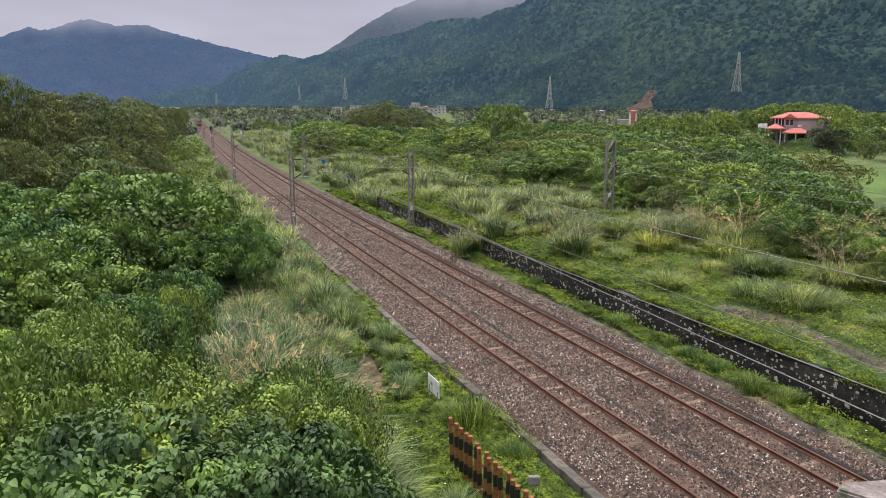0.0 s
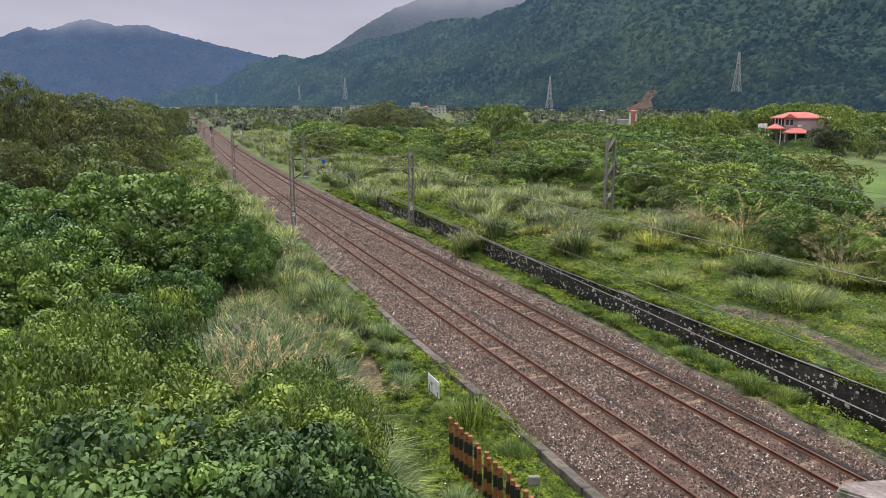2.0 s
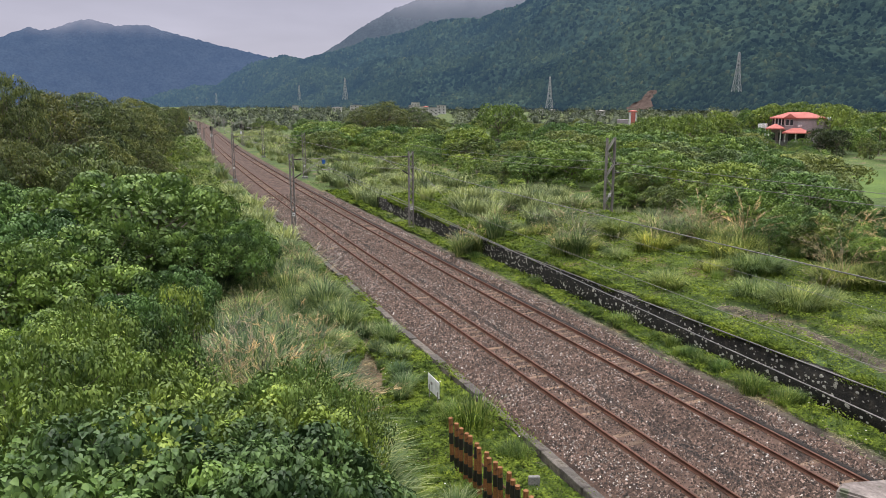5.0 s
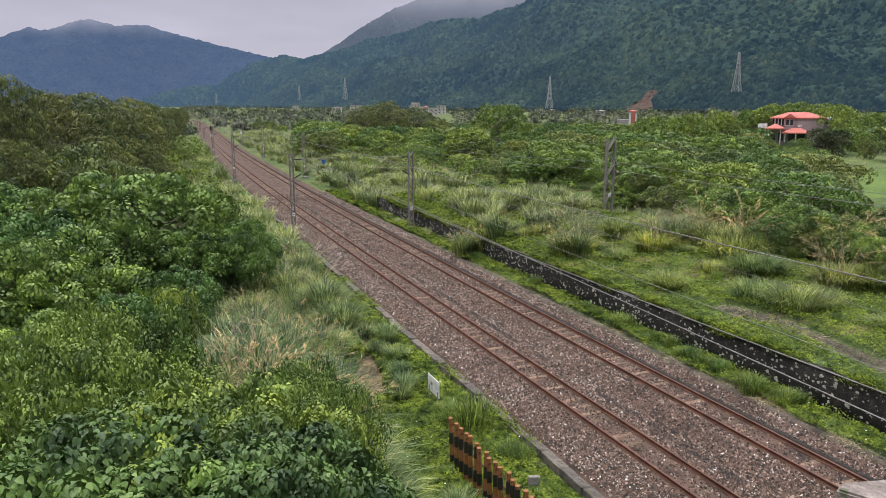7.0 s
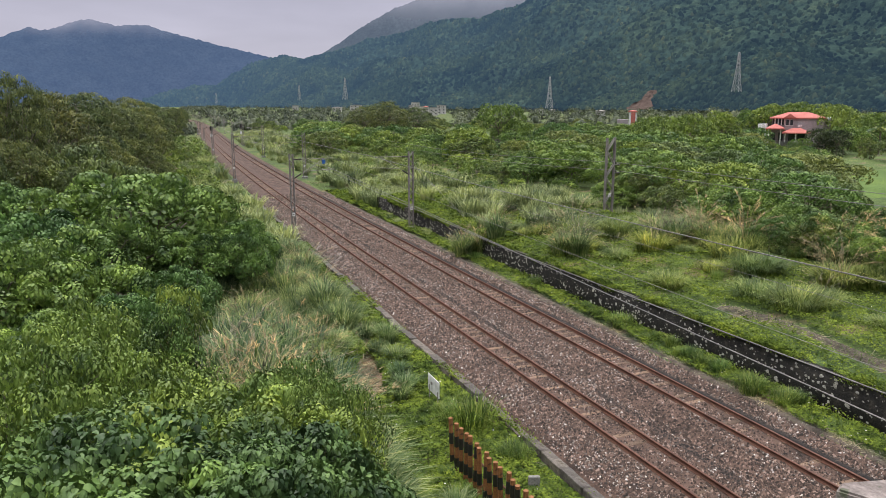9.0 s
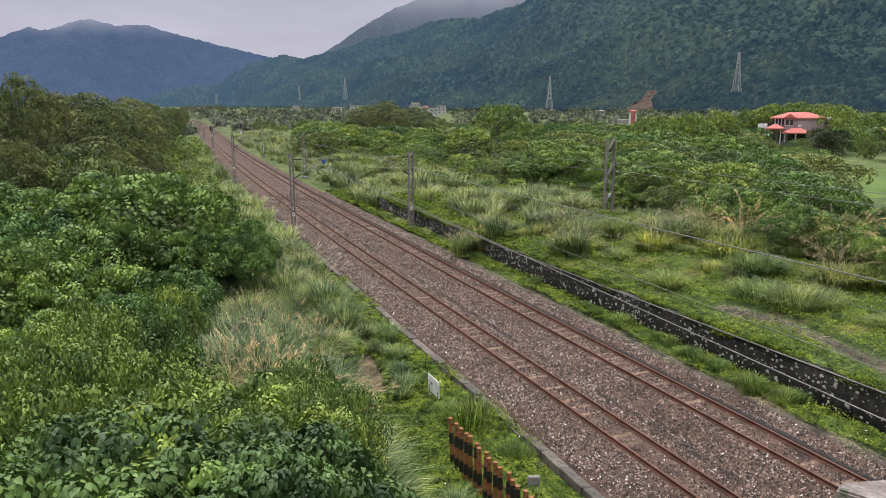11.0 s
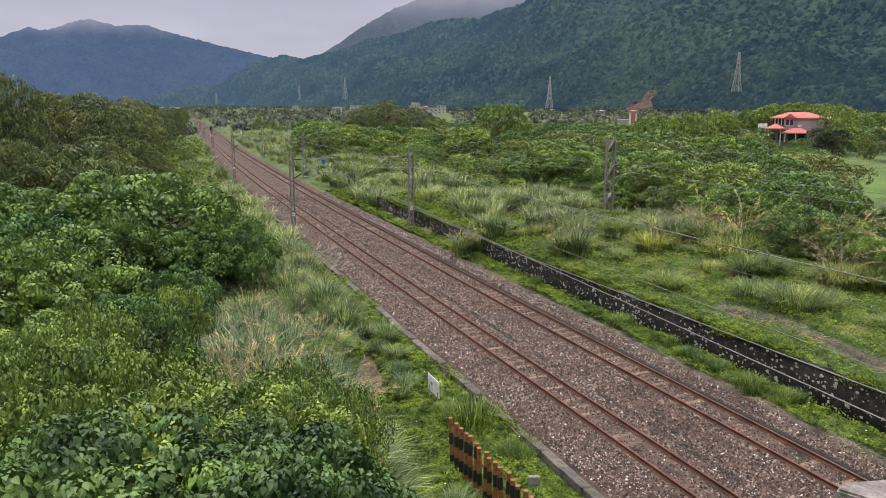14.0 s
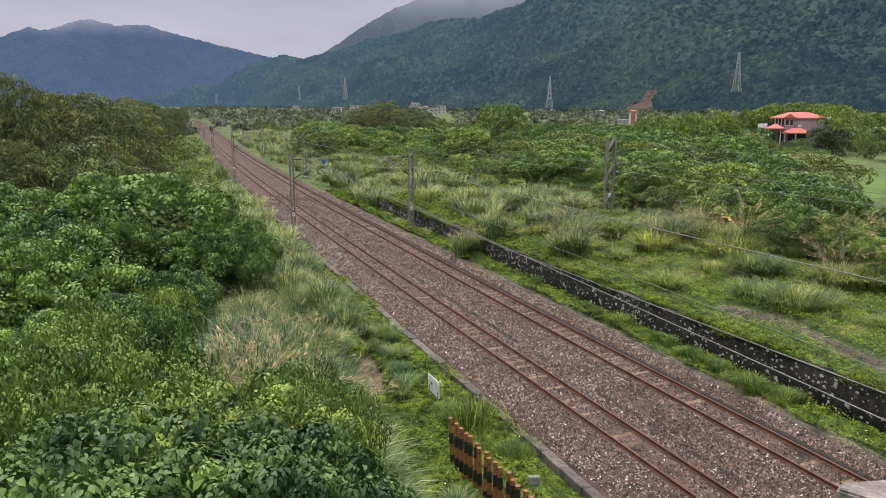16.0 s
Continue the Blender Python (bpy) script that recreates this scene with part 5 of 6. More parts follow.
def low_cover():
    """Creeping leaves in cushions on the terrace and the verge."""
    rs = np.random.RandomState(41)
    n = 430000
    y = 10 + 80 * rs.rand(n) ** 1.5
    u = np.where(rs.rand(n) < 0.66, 22.1 + 15 * rs.rand(n) ** 1.2, 5.2 + 5.5 * rs.rand(n))
    k = int(n * 0.13)
    u[:k] = 20.0 + 1.75 * rs.rand(k)
    u[k:2 * k], y[k:2 * k] = 5.2 + 5.5 * rs.rand(k), 12 + 28 * rs.rand(k)
    x = u + bend(y)
    c = cushion(x, y)
    keep = (rs.rand(n) < np.where(u < 12, 0.6, 0.3) + 3.2 * c) & ~trodden(x, y) & ~(bare(u, y) & (rs.rand(n) < 0.93))
    # bare straw and grit along the foot of the ballast
    keep &= ~((u > 19.9) & (u < 20.05 + 0.5 * blotch(u, y, 1.8)))
    x, y, c = x[keep], y[keep], c[keep]
    n = len(x)
    base = np.stack([x, y, height(x, y) + 0.01 + c * 0.62 * rs.uniform(0.55, 1.0, n)], -1)
    e = 0.06
    tilt = np.stack([-(cushion(x + e, y) - c) / e * 0.62, -(cushion(x, y + e) - c) / e * 0.62, np.ones(n)], -1)
    al = rs.normal(0, 1, (n, 3))
    al[:, 2] = np.abs(al[:, 2]) * 0.35
    al /= np.linalg.norm(al, axis=1, keepdims=True)
    v, f = shingled(base, al, tilt + rs.normal(0, 0.28, (n, 3)), (0.042 + 0.0017 * y) * rs.uniform(0.7, 1.5, n), 0.38)
    tagged(new("ground_cover", array_mesh("ground_cover", v, f, M_CREEPER)), "cushions of bright green creeping leaves", "ground cover", kind="stuff")
    k = 900
    fl = base[rs.choice(n, k)] + np.array([0, 0, 0.05])
    fv, ff = leaf_arrays(fl, np.tile(np.array([[1.0, 0, 0.1]]), (k, 1)), rs.uniform(0.03, 0.06, k), 0.5, rs)
    tagged(new("verge_flowers", array_mesh("verge_flowers", fv, ff, M_WHITE)), "tiny white flowers among the creeping leaves", "flowers", kind="stuff")
    # dry litter and stones where nothing grows
    m = 14000
    y = 12 + 40 * rs.rand(m) ** 1.2
    u = np.where(rs.rand(m) < 0.55, 24.3 + rs.normal(0, 0.5, m), 20.1 + 0.3 * rs.rand(m))
    w = rs.rand(m) < 0.35
    u, y = np.where(w, 6.4 + 4.2 * rs.rand(m), u), np.where(w, 14 + 18 * rs.rand(m), y)
    q = bare(u, y) | ((u > 11) & (u < 21)) | (w & (blotch(u, y, 1.5) > 0.62))
    u, y = u[q], y[q]
    x = u + bend(y)
    al = rs.normal(0, 1, (len(x), 3)) * np.array([1, 1, 0.2])
    al /= np.linalg.norm(al, axis=1, keepdims=True)
    v, f = leaf_arrays(np.stack([x, y, height(x, y) + 0.02 + 0.05 * rs.rand(len(x))], -1), al, rs.uniform(0.12, 0.35, len(x)), 0.035, rs)
    tagged(new("dry_litter", array_mesh("dry_litter", v, f, M_PLUME)), "dry straw along the ballast and on the worn strip", "straw", kind="stuff")


def build_strips():
    """Grit at the foot of the ballast and the worn strip of the terrace."""
    m = surface("stony_grit", [(0.3, (0.045, 0.036, 0.028)), (0.7, (0.15, 0.12, 0.095))], 2.2, 20, 0.95, 0.9, 0.05, spots=(7.0, 0.62, (0.07, 0.09, 0.03)))
    for name, label, y0, y1, mid, half in (("grit_strip", "strip of grey grit beside the ballast", 9, 90, lambda y: 20.12, lambda y: 0.22 + 0.2 * float(blotch(3.0, y, 1.8))),
                                           ("worn_strip", "worn stony strip along the terrace", 14, 25, lambda y: 24.3 + 0.35 * math.sin(y * 0.35), lambda y: 0.25 + 0.8 * float(blotch(7.3, y, 2.2)))):
        ys = np.arange(y0, y1, 0.4)
        v = []
        for y in ys:
            for q in (-1, -0.5, 0, 0.5, 1):
                x = mid(y) + q * half(y) + float(bend(y))
                v.append((x, y, float(height(x, y)) + 0.03 - 0.05 * abs(q)))
        i = np.arange(len(v)).reshape(len(ys), 5)
        f = np.stack([i[:-1, :-1], i[:-1, 1:], i[1:, 1:], i[1:, :-1]], -1).reshape(-1, 4)
        tagged(new(name, array_mesh(name, v, f, m, True)), label, "ground", kind="structure")


build_strips()


def wall_creepers():
    """Creepers that spill over the coping and weeds along the wall's foot and the kerb."""
    rs = np.random.RandomState(47)
    n = 60000
    y = 6 + 62 * rs.rand(n) ** 1.2
    hang = np.clip(np.sin(y * 0.9) + np.sin(y * 2.3 + 1) + rs.normal(0, 0.5, n), 0, 2) * 0.16
    q = rs.rand(n)
    u = 21.84 + 0.42 * rs.rand(n) ** 1.3
    z = 1.14 + (0.05 + 0.3 * blotch(y, u, 1.4)) * rs.rand(n) - hang * q * (u < 21.95)
    keep = np.sin(y * 0.55 + 2) + np.sin(y * 1.7) + rs.normal(0, 0.5, n) > -0.3
    k = 16000
    yk = 10 + 55 * rs.rand(k) ** 1.2
    uk = np.where(rs.rand(k) < 0.5, 21.72 - 0.3 * rs.rand(k) ** 2, 10.72 + 0.4 * rs.rand(k) ** 2)
    zk = np.where(uk > 20, -0.2 + 0.3 * rs.rand(k) ** 2, -0.24 + 0.08 * rs.rand(k))
    kk = np.sin(yk * 1.1 + uk) + np.sin(yk * 0.37) + rs.normal(0, 0.35, k) > 0.55
    u, y, z = np.concatenate([u[keep], uk[kk]]), np.concatenate([y[keep], yk[kk]]), np.concatenate([z[keep], zk[kk]])
    al = rs.normal(0, 1, (len(u), 3))
    al /= np.linalg.norm(al, axis=1, keepdims=True)
    v, f = leaf_arrays(np.stack([u + bend(y), y, z], -1), al, (0.04 + 0.0012 * y) * rs.uniform(0.7, 1.6, len(u)), 0.38, rs)
    tagged(new("wall_creepers", array_mesh("wall_creepers", v, f, M_CREEPER)), "green creepers spilling over the wall and weeds at kerb and wall foot", "creepers", kind="stuff")


low_cover()
wall_creepers()


def low_grass():
    """Short blades all over the verge and the terrace, and the far tussocks."""
    rs = np.random.RandomState(43)
    n = 60000
    y = 12 + 90 * rs.rand(n) ** 1.3
    u = np.where(rs.rand(n) < 0.62, 22.4 + 15 * rs.rand(n), 4.5 + 6.2 * rs.rand(n))
    k = int(n * 0.1)
    u[:k] = 20.1 + 1.6 * rs.rand(k)
    keep = ~trodden(u + bend(y), y)
    u, y = u[keep], y[keep]
    n = len(u)
    x = u + bend(y)
    base = np.stack([x, y, height(x, y)], -1)
    al = rs.normal(0, 0.45, (n, 3))
    al[:, 2] = 1.0
    al /= np.linalg.norm(al, axis=1, keepdims=True)
    v, f = leaf_arrays(base, al, rs.uniform(0.08, 0.28, n), 0.045, rs)
    tagged(new("low_grass", array_mesh("low_grass", v, f, M_GRASS)), "short green grass on verge and terrace", "grass", kind="stuff")
    v = np.concatenate(FAR_GRASS)
    i = np.arange(len(v))[:, None] * 7
    f = np.concatenate([i + np.array([q]) for q in ((0, 1, 3), (0, 3, 2), (2, 3, 5), (2, 5, 4), (4, 5, 6))], 0)
    tagged(new("far_grass", array_mesh("far_grass", v, f, M_MEADOW)), "stands of tall silvery grass farther along the line", "grass", kind="stuff")


low_grass()


def build_field():
    """Bright mown meadow in the gap of the thicket."""
    m, n, l, b = nodes_of("meadow_turf")
    pos = n.new("ShaderNodeNewGeometry").outputs["Position"]
    c1, _ = noise_ramp(n, l, 0.25, [(0.3, (0.06, 0.11, 0.02)), (0.7, (0.12, 0.185, 0.035))], vec=pos)
    c2, h = noise_ramp(n, l, 5.0, [(0.3, (0.65, 0.68, 0.6)), (0.7, (1.25, 1.25, 1.2))], vec=pos)
    l.new(mix_colour(n, l, 1.0, c1, c2, "MULTIPLY"), b.inputs["Base Color"])
    b.inputs["Roughness"].default_value = 0.95
    v, na, nd = [], 24, 16
    for a in range(na):
        for q in range(nd):
            px, d = 1478 + 14 * a, 84 + 36 * q / (nd - 1) + 3 * math.sin(a * 1.1)
            x, y = ray_place(px, d)
            v.append((x, y, float(height(x, y)) + (0.16 if q else -0.1)))
    i = np.arange(na * nd).reshape(na, nd)
    f = np.stack([i[:-1, :-1], i[1:, :-1], i[1:, 1:], i[:-1, 1:]], -1).reshape(-1, 4)
    tagged(new("field", array_mesh("field", v, f, m, True)), "bright green mown meadow beyond the thicket", "field", kind="structure")


def build_palm(px, d, top):
    """A palm with a ringed trunk and arching fronds."""
    x, y = ray_place(px, d)
    z = float(height(x, y))
    p = thing("palm_tree", x, y, z, "grey-green palm with drooping fronds near the house", "palm")
    h = top - z
    bm = bmesh.new()
    for k in range(6):
        rod(bm, (0, 0, h * 0.7 * k / 6), (0, 0, h * 0.7 * (k + 1) / 6 + 0.05), 0.24 - 0.015 * k, 0.2 - 0.015 * k, 8)
    part("trunk", bm, M_BARK, p)
    rs = np.random.RandomState(71)
    for k in range(13):
        a = 6.283 * k / 13 + rs.uniform(-0.2, 0.2)
        el = rs.uniform(0.2, 1.2)
        t = np.linspace(0, 1, 26)[1:]
        out = 3.4 * t * math.cos(el)
        up = h * 0.7 + 3.4 * t * math.sin(el) - 2.4 * t * t
        base = np.repeat(np.stack([out * math.cos(a), out * math.sin(a), up], -1), 2, 0)
        s = np.tile([1, -1], 25)
        al = np.stack([-math.sin(a) * s + 0.5 * math.cos(a), math.cos(a) * s + 0.5 * math.sin(a), -0.5 + 0 * s], -1)
        al /= np.linalg.norm(al, axis=1, keepdims=True)
        v, f = leaf_arrays(base, al, np.full(50, 0.9), 0.07, rs)
        new("frond", array_mesh("frond", v, f, M_SILVER)).parent = p


build_field()
build_palm(1540, 168, 7.8)
build_palm(1508, 168, 7.0)
# ---- masts and wires of the electrified line ----
M_PLATE = surface("white_plate", [(0.3, (0.7, 0.7, 0.7)), (0.7, (0.82, 0.82, 0.82))], 3, 20, 0.5, 0.05, 0.002)
M_INSULATOR = surface("dark_insulator", [(0.3, (0.02, 0.016, 0.014)), (0.7, (0.05, 0.04, 0.035))], 5, 20, 0.35, 0.05, 0.002)
M_BLUE = surface("blue_plate", [(0.3, (0.02, 0.10, 0.35)), (0.7, (0.03, 0.16, 0.48))], 4, 20, 0.5, 0.05, 0.002)
M_ROOF = surface("red_roof_tiles", [(0.3, (0.42, 0.115, 0.095)), (0.7, (0.56, 0.17, 0.14))], 0.6, 9, 0.7, 0.3, 0.03)
M_PLASTER = surface("pinkish_grey_plaster", [(0.3, (0.30, 0.265, 0.28)), (0.7, (0.42, 0.375, 0.39))], 0.4, 6, 0.85, 0.1, 0.01)
M_DARKGLASS = surface("dark_window_glass", [(0.3, (0.03, 0.035, 0.04)), (0.7, (0.06, 0.065, 0.075))], 1, 5, 0.12, 0.0, 0.001)
M_ORANGE = surface("rusty_orange_paint", [(0.3, (0.17, 0.068, 0.026)), (0.7, (0.36, 0.155, 0.055))], 3.5, 26, 0.75, 0.25, 0.004, spots=(6.0, 0.63, (0.10, 0.045, 0.025)))
M_PYLON = surface("pylon_zinc", [(0.3, (0.37, 0.37, 0.39)), (0.7, (0.50, 0.50, 0.52))], 0.5, 5, 0.6, 0.0, 0.001)
M_TANK = surface("stainless_tank", [(0.3, (0.6, 0.6, 0.62)), (0.7, (0.75, 0.75, 0.77))], 1, 8, 0.3, 0.05, 0.004, metal=0.8)
M_GREENWALL = surface("pale_green_sheet", [(0.3, (0.28, 0.42, 0.22)), (0.7, (0.40, 0.55, 0.32))], 0.5, 5, 0.7, 0.1, 0.01)
M_SOIL = surface("red_landslip_soil", [(0.3, (0.066, 0.044, 0.037)), (0.7, (0.10, 0.066, 0.054))], 0.06, 0.4, 0.95, 0.6, 1.0)


def mast_parts(mast, h, w, bar=0.026, leg=0.05):
    """Two steel channels laced together, on a concrete footing."""
    for s in (-1, 1):
        bm = bmesh.new()
        box(bm, s * w / 2, 0, h / 2, leg, 0.22, h)
        for e in (-0.1, 0.1):
            box(bm, s * (w / 2 - 0.03), e, h / 2, 0.07, 0.025, h)
        part("channel", bm, M_POLE, mast)
    n = int(h / (w * 1.3))
    for k in range(n):
        bm = bmesh.new()
        a, b = (-1, 1) if k % 2 else (1, -1)
        for e in (-0.112, 0.112):
            rod(bm, (a * w / 2, e, h * k / n), (b * w / 2, e, h * (k + 1) / n), bar, sides=4)
        part("lacing_bar", bm, M_STEEL, mast)
    bm = bmesh.new()
    box(bm, 0, 0, -0.15, w + 0.45, 0.7, 0.6, 0.04)
    part("footing", bm, M_CONCRETE, mast, "weathered concrete footing")
    bm = bmesh.new()
    box(bm, 0, -0.13, 1.75, 0.22, 0.03, 0.3)
    part("number_plate", bm, M_PLATE, mast, "small white plate with a dark bar")
    bm = bmesh.new()
    box(bm, 0, -0.15, 1.75, 0.13, 0.012, 0.05)
    part("plate_bar", bm, M_BLACK, mast, "dark bar of unreadable digits")


def cantilever(mast, s):
    """Bracket over the track: top tube, strut, steady arm, insulators; s is the side."""
    for name, a, b, r, m in (("top_insulator", (0.2, 0, 6.3), (0.85, 0, 6.31), 0.06, M_INSULATOR), ("top_tube", (0.85, 0, 6.31), (3.45, 0, 6.34), 0.024, M_STEEL),
                             ("strut_insulator", (0.2, 0, 4.75), (0.8, 0, 5.12), 0.06, M_INSULATOR), ("strut", (0.8, 0, 5.12), (2.75, 0, 6.3), 0.022, M_STEEL),
                             ("steady_arm", (1.1, 0, 5.3), (3.6, 0, 5.42), 0.025, M_STEEL), ("dropper", (2.9, 0, 6.3), (3.1, 0, 5.42), 0.015, M_STEEL)):
        bm = bmesh.new()
        rod(bm, (s * a[0], a[1], a[2]), (s * b[0], b[1], b[2]), r, sides=8)
        part(name, bm, m, mast)


def build_masts():
    for s, x0, y0, w in ((1, 10.72, 59.04, 0.32), (-1, 21.1, 58.8, 0.42)):
        first = None
        for k in range(9):
            y = y0 + 49.6 * k
            x = x0 + float(bend(y))
            if k == 0:
                first = thing("catenary_mast", x, y, -0.1, "grey steel lattice mast with bracket over the track", "catenary mast", "masts along the line")
                mast_parts(first, 6.75, w)
                cantilever(first, s)
            else:
                copy_thing(first, pose(x, y, -0.1, 0, 0, -min(2.7, 0.0135 * (y - 25))))
        if s > 0:
            bm = bmesh.new()
            box(bm, 2.7, -0.06, 6.05, 0.28, 0.05, 0.34, 0.01)
            part("marker_plate", bm, M_BLUE, first, "small blue marker plate")
        if s < 0:
            bm = bmesh.new()
            rod(bm, (0.2, 0, 5.6), (2.9, -6.5, 1.1), 0.015, sides=5)
            part("guy_wire", bm, M_WIRE, first)
    feeder = thing("feeder_mast", 36.3, 50.6, 1.3, "tall laced steel mast on the bank, carrying feeder wires", "lattice mast")
    mast_parts(feeder, 6.6, 0.78, 0.05, 0.13)
    for z in (4.35, 3.65):
        bm = bmesh.new()
        box(bm, 0.62, -0.1, z, 0.62, 0.1, 0.1, 0.01)
        part("bracket", bm, M_STEEL, feeder)
        bm = bmesh.new()
        rod(bm, (0.5, -0.1, z + 0.03), (0.5, -0.1, z + 0.2), 0.06, sides=8)
        part("insulator", bm, M_INSULATOR, feeder)


build_masts()


def wire(name, pts, r, label, sag=0.0):
    """A stretched wire through points, sagging between each pair."""
    rings, sides = [], 5
    for a, b in zip(pts[:-1], pts[1:]):
        for k in range(16):
            t = k / 16
            q = np.array(a) * (1 - t) + np.array(b) * t
            q[2] -= sag * 4 * t * (1 - t)
            rings.append(q)
    rings.append(np.array(pts[-1], dtype=float))
    c = np.array(rings)
    ang = np.arange(sides) * 2 * math.pi / sides
    v = c[:, None, :] + r * np.stack([np.cos(ang), 0 * ang, np.sin(ang)], -1)[None]
    i = np.arange(len(c) * sides).reshape(len(c), sides)
    j = np.roll(i, -1, 1)
    f = np.stack([i[:-1], j[:-1], j[1:], i[1:]], -1).reshape(-1, 4)
    tagged(new(name, array_mesh(name, v, f, M_WIRE)), label, "wire", "overhead wires")


def build_wires():
    run = [59.0 + 49.6 * k for k in range(8)]
    left = [(14.2 + float(bend(y)), y) for y in run]
    right = [(17.6 + float(bend(y)), y) for y in run]
    wire("contact_wire", [(12.2, -6.0, 4.3), (12.75, 8.5, 4.5), *[(x, y, 5.3) for x, y in left]], 0.016, "grey contact wire over the near track")
    wire("auxiliary_wire", [(13.9, -6.0, 4.62), (13.9, 9.36, 4.54), (13.9, 26.7, 4.46), (14.34, 59.0, 5.0), *[(x + 0.1, y, 5.0) for x, y in left[1:]]], 0.016, "grey auxiliary wire over the near track")
    wire("messenger_wire", [(13.69, -6.0, 5.25), (13.69, 16.0, 5.19), *[(x, y, 6.25) for x, y in left]], 0.008, "thin messenger wire over the near track", 0.12)
    wire("contact_wire", [(17.7, -6.0, 5.0), *[(x, y, 5.3) for x, y in right]], 0.007, "thin contact wire over the far track")
    wire("messenger_wire", [(17.72, -6.0, 6.1), (17.72, 25.0, 5.88), *[(x, y, 6.3) for x, y in right]], 0.02, "grey messenger wire over the far track", 0.08)
    for z, z1 in ((5.83, 6.0), (5.13, 5.35)):
        wire("feeder_wire", [(36.5, -8.0, z1 + 0.4), (36.8, 50.5, z), (39.0, 100.0, z - 1.3), (45.0, 180.0, z - 1.0)], 0.018, "thin grey feeder wire above the bank", 0.25)


build_wires()


# ---- things beside the line ----
def build_sign():
    s = thing("trackside_sign", 9.33, 23.55, -0.75, "blank white trackside board on two thin posts", "sign")
    for y in (-0.45, 0.4):
        bm = bmesh.new()
        rod(bm, (0, y, 0), (0, y, 0.75), 0.022, sides=6)
        part("post", bm, M_STEEL, s)
    bm = bmesh.new()
    box(bm, 0.02, 0, 0.82, 0.025, 1.12, 0.66, 0.006)
    part("board", bm, M_WHITE, s, "white painted board")
    bm = bmesh.new()
    box(bm, 0.0, 0.18, 0.86, 0.03, 0.12, 0.1)
    part("faded_bar", bm, M_STEEL, s, "faded grey bar of unreadable writing")


def build_fence():
    f = thing("striped_fence", 8.2, 19.05, -0.78, "fence of rusty orange and black striped pickets", "fence")
    a, b = Vector((0, 0, 0)), Vector((0.05, -5.6, 0))
    d = b - a
    turn = math.degrees(math.atan2(d.y, d.x))
    rnd = random.Random(2)
    n = 18
    for z in (0.35, 1.0):
        bm = bmesh.new()
        rod(bm, a + Vector((0.1, 0.02, z)), b + Vector((0.1, 0.02, z)), 0.03, sides=6)
        part("rail", bm, M_RUST, f)
    for k in range(n):
        p = a + d * (k / (n - 1))
        h = 1.6 + rnd.uniform(-0.05, 0.05)
        bm = bmesh.new()
        rod(bm, (0, 0, 0), (0, 0, h), 0.074, 0.07, sides=9)
        ob = part("picket", bm, M_ORANGE, f)
        ob.matrix_basis = pose(p.x, p.y, p.z, rnd.uniform(-2, 2), rnd.uniform(-2.5, 2.5), turn + rnd.uniform(-5, 5))
        off = 0.06 * (k % 7)
        for z in (0.25 + off, 0.98 + off):
            if z + 0.17 < h - 0.08:
                bm = bmesh.new()
                rod(bm, (0, 0, z - 0.18), (0, 0, z + 0.18), 0.0765, sides=9)
                part("black_band", bm, M_BLACK, ob, "black painted band")
    m = thing("marker_stone", 9.75, 16.6, -0.82, "short grey concrete marker beside the striped fence", "marker")
    bm = bmesh.new()
    box(bm, 0, 0, 0.3, 0.34, 0.12, 0.7, 0.02, -20)
    part("slab", bm, M_CONCRETE, m)


def build_ledge():
    """Corner of the overpass on which the camera stands."""
    m = thing("overpass_ledge", 0, 0, 0, "pale worn concrete ledge of the overpass with mossy side", "ledge", kind="structure")
    bm = bmesh.new()
    v = [bm.verts.new(p) for p in ((3.95, 2.9, 8.0), (4.06, 2.955, 8.0), (9.0, 1.6, 8.0), (9.0, 0.2, 8.0), (4.6, 1.7, 8.0))]
    top = bm.faces.new(v)
    r = bmesh.ops.extrude_face_region(bm, geom=[top])
    bmesh.ops.translate(bm, verts=[e for e in r["geom"] if isinstance(e, bmesh.types.BMVert)], vec=(0, 0, -8.6))
    bmesh.ops.recalc_face_normals(bm, faces=bm.faces)
    bmesh.ops.bevel(bm, geom=[e for e in bm.edges if all(q.co.z > 7.9 for q in e.verts)], offset=0.015, segments=2, affect="EDGES")
    part("pier", bm, surface("ledge_concrete", [(0.3, (0.13, 0.105, 0.095)), (0.7, (0.32, 0.275, 0.255))], 3.5, 30, 0.9, 0.5, 0.01, spots=(5.0, 0.6, (0.10, 0.11, 0.07))), m)


build_sign()
build_fence()
build_ledge()


def build_signal(x, y, z, label):
    s = thing("signal_post", x, y, z, label, "railway signal", "signals")
    bm = bmesh.new()
    rod(bm, (0, 0, 0), (0, 0, 5.4), 0.09, sides=8)
    part("post", bm, M_STEEL, s)
    bm = bmesh.new()
    box(bm, 0, -0.05, 5.4, 0.65, 0.15, 1.3, 0.2)
    part("head", bm, M_BLACK, s, "black signal backboard")
    bm = bmesh.new()
    box(bm, 0, -0.12, 3.6, 0.55, 0.05, 0.9, 0.02)
    part("plate", bm, M_PLATE, s, "white plate")
    for k in range(3):
        bm = bmesh.new()
        rod(bm, (0, -0.12, 5.05 + 0.35 * k), (0, -0.3, 5.05 + 0.35 * k), 0.13, sides=10)
        part("lens_hood", bm, M_BLACK, s)


build_signal(15.9, 199.4, -0.5, "black-headed colour-light signal beside the line")
build_signal(25.2, 213.5, -0.3, "black-headed colour-light signal with white plate")


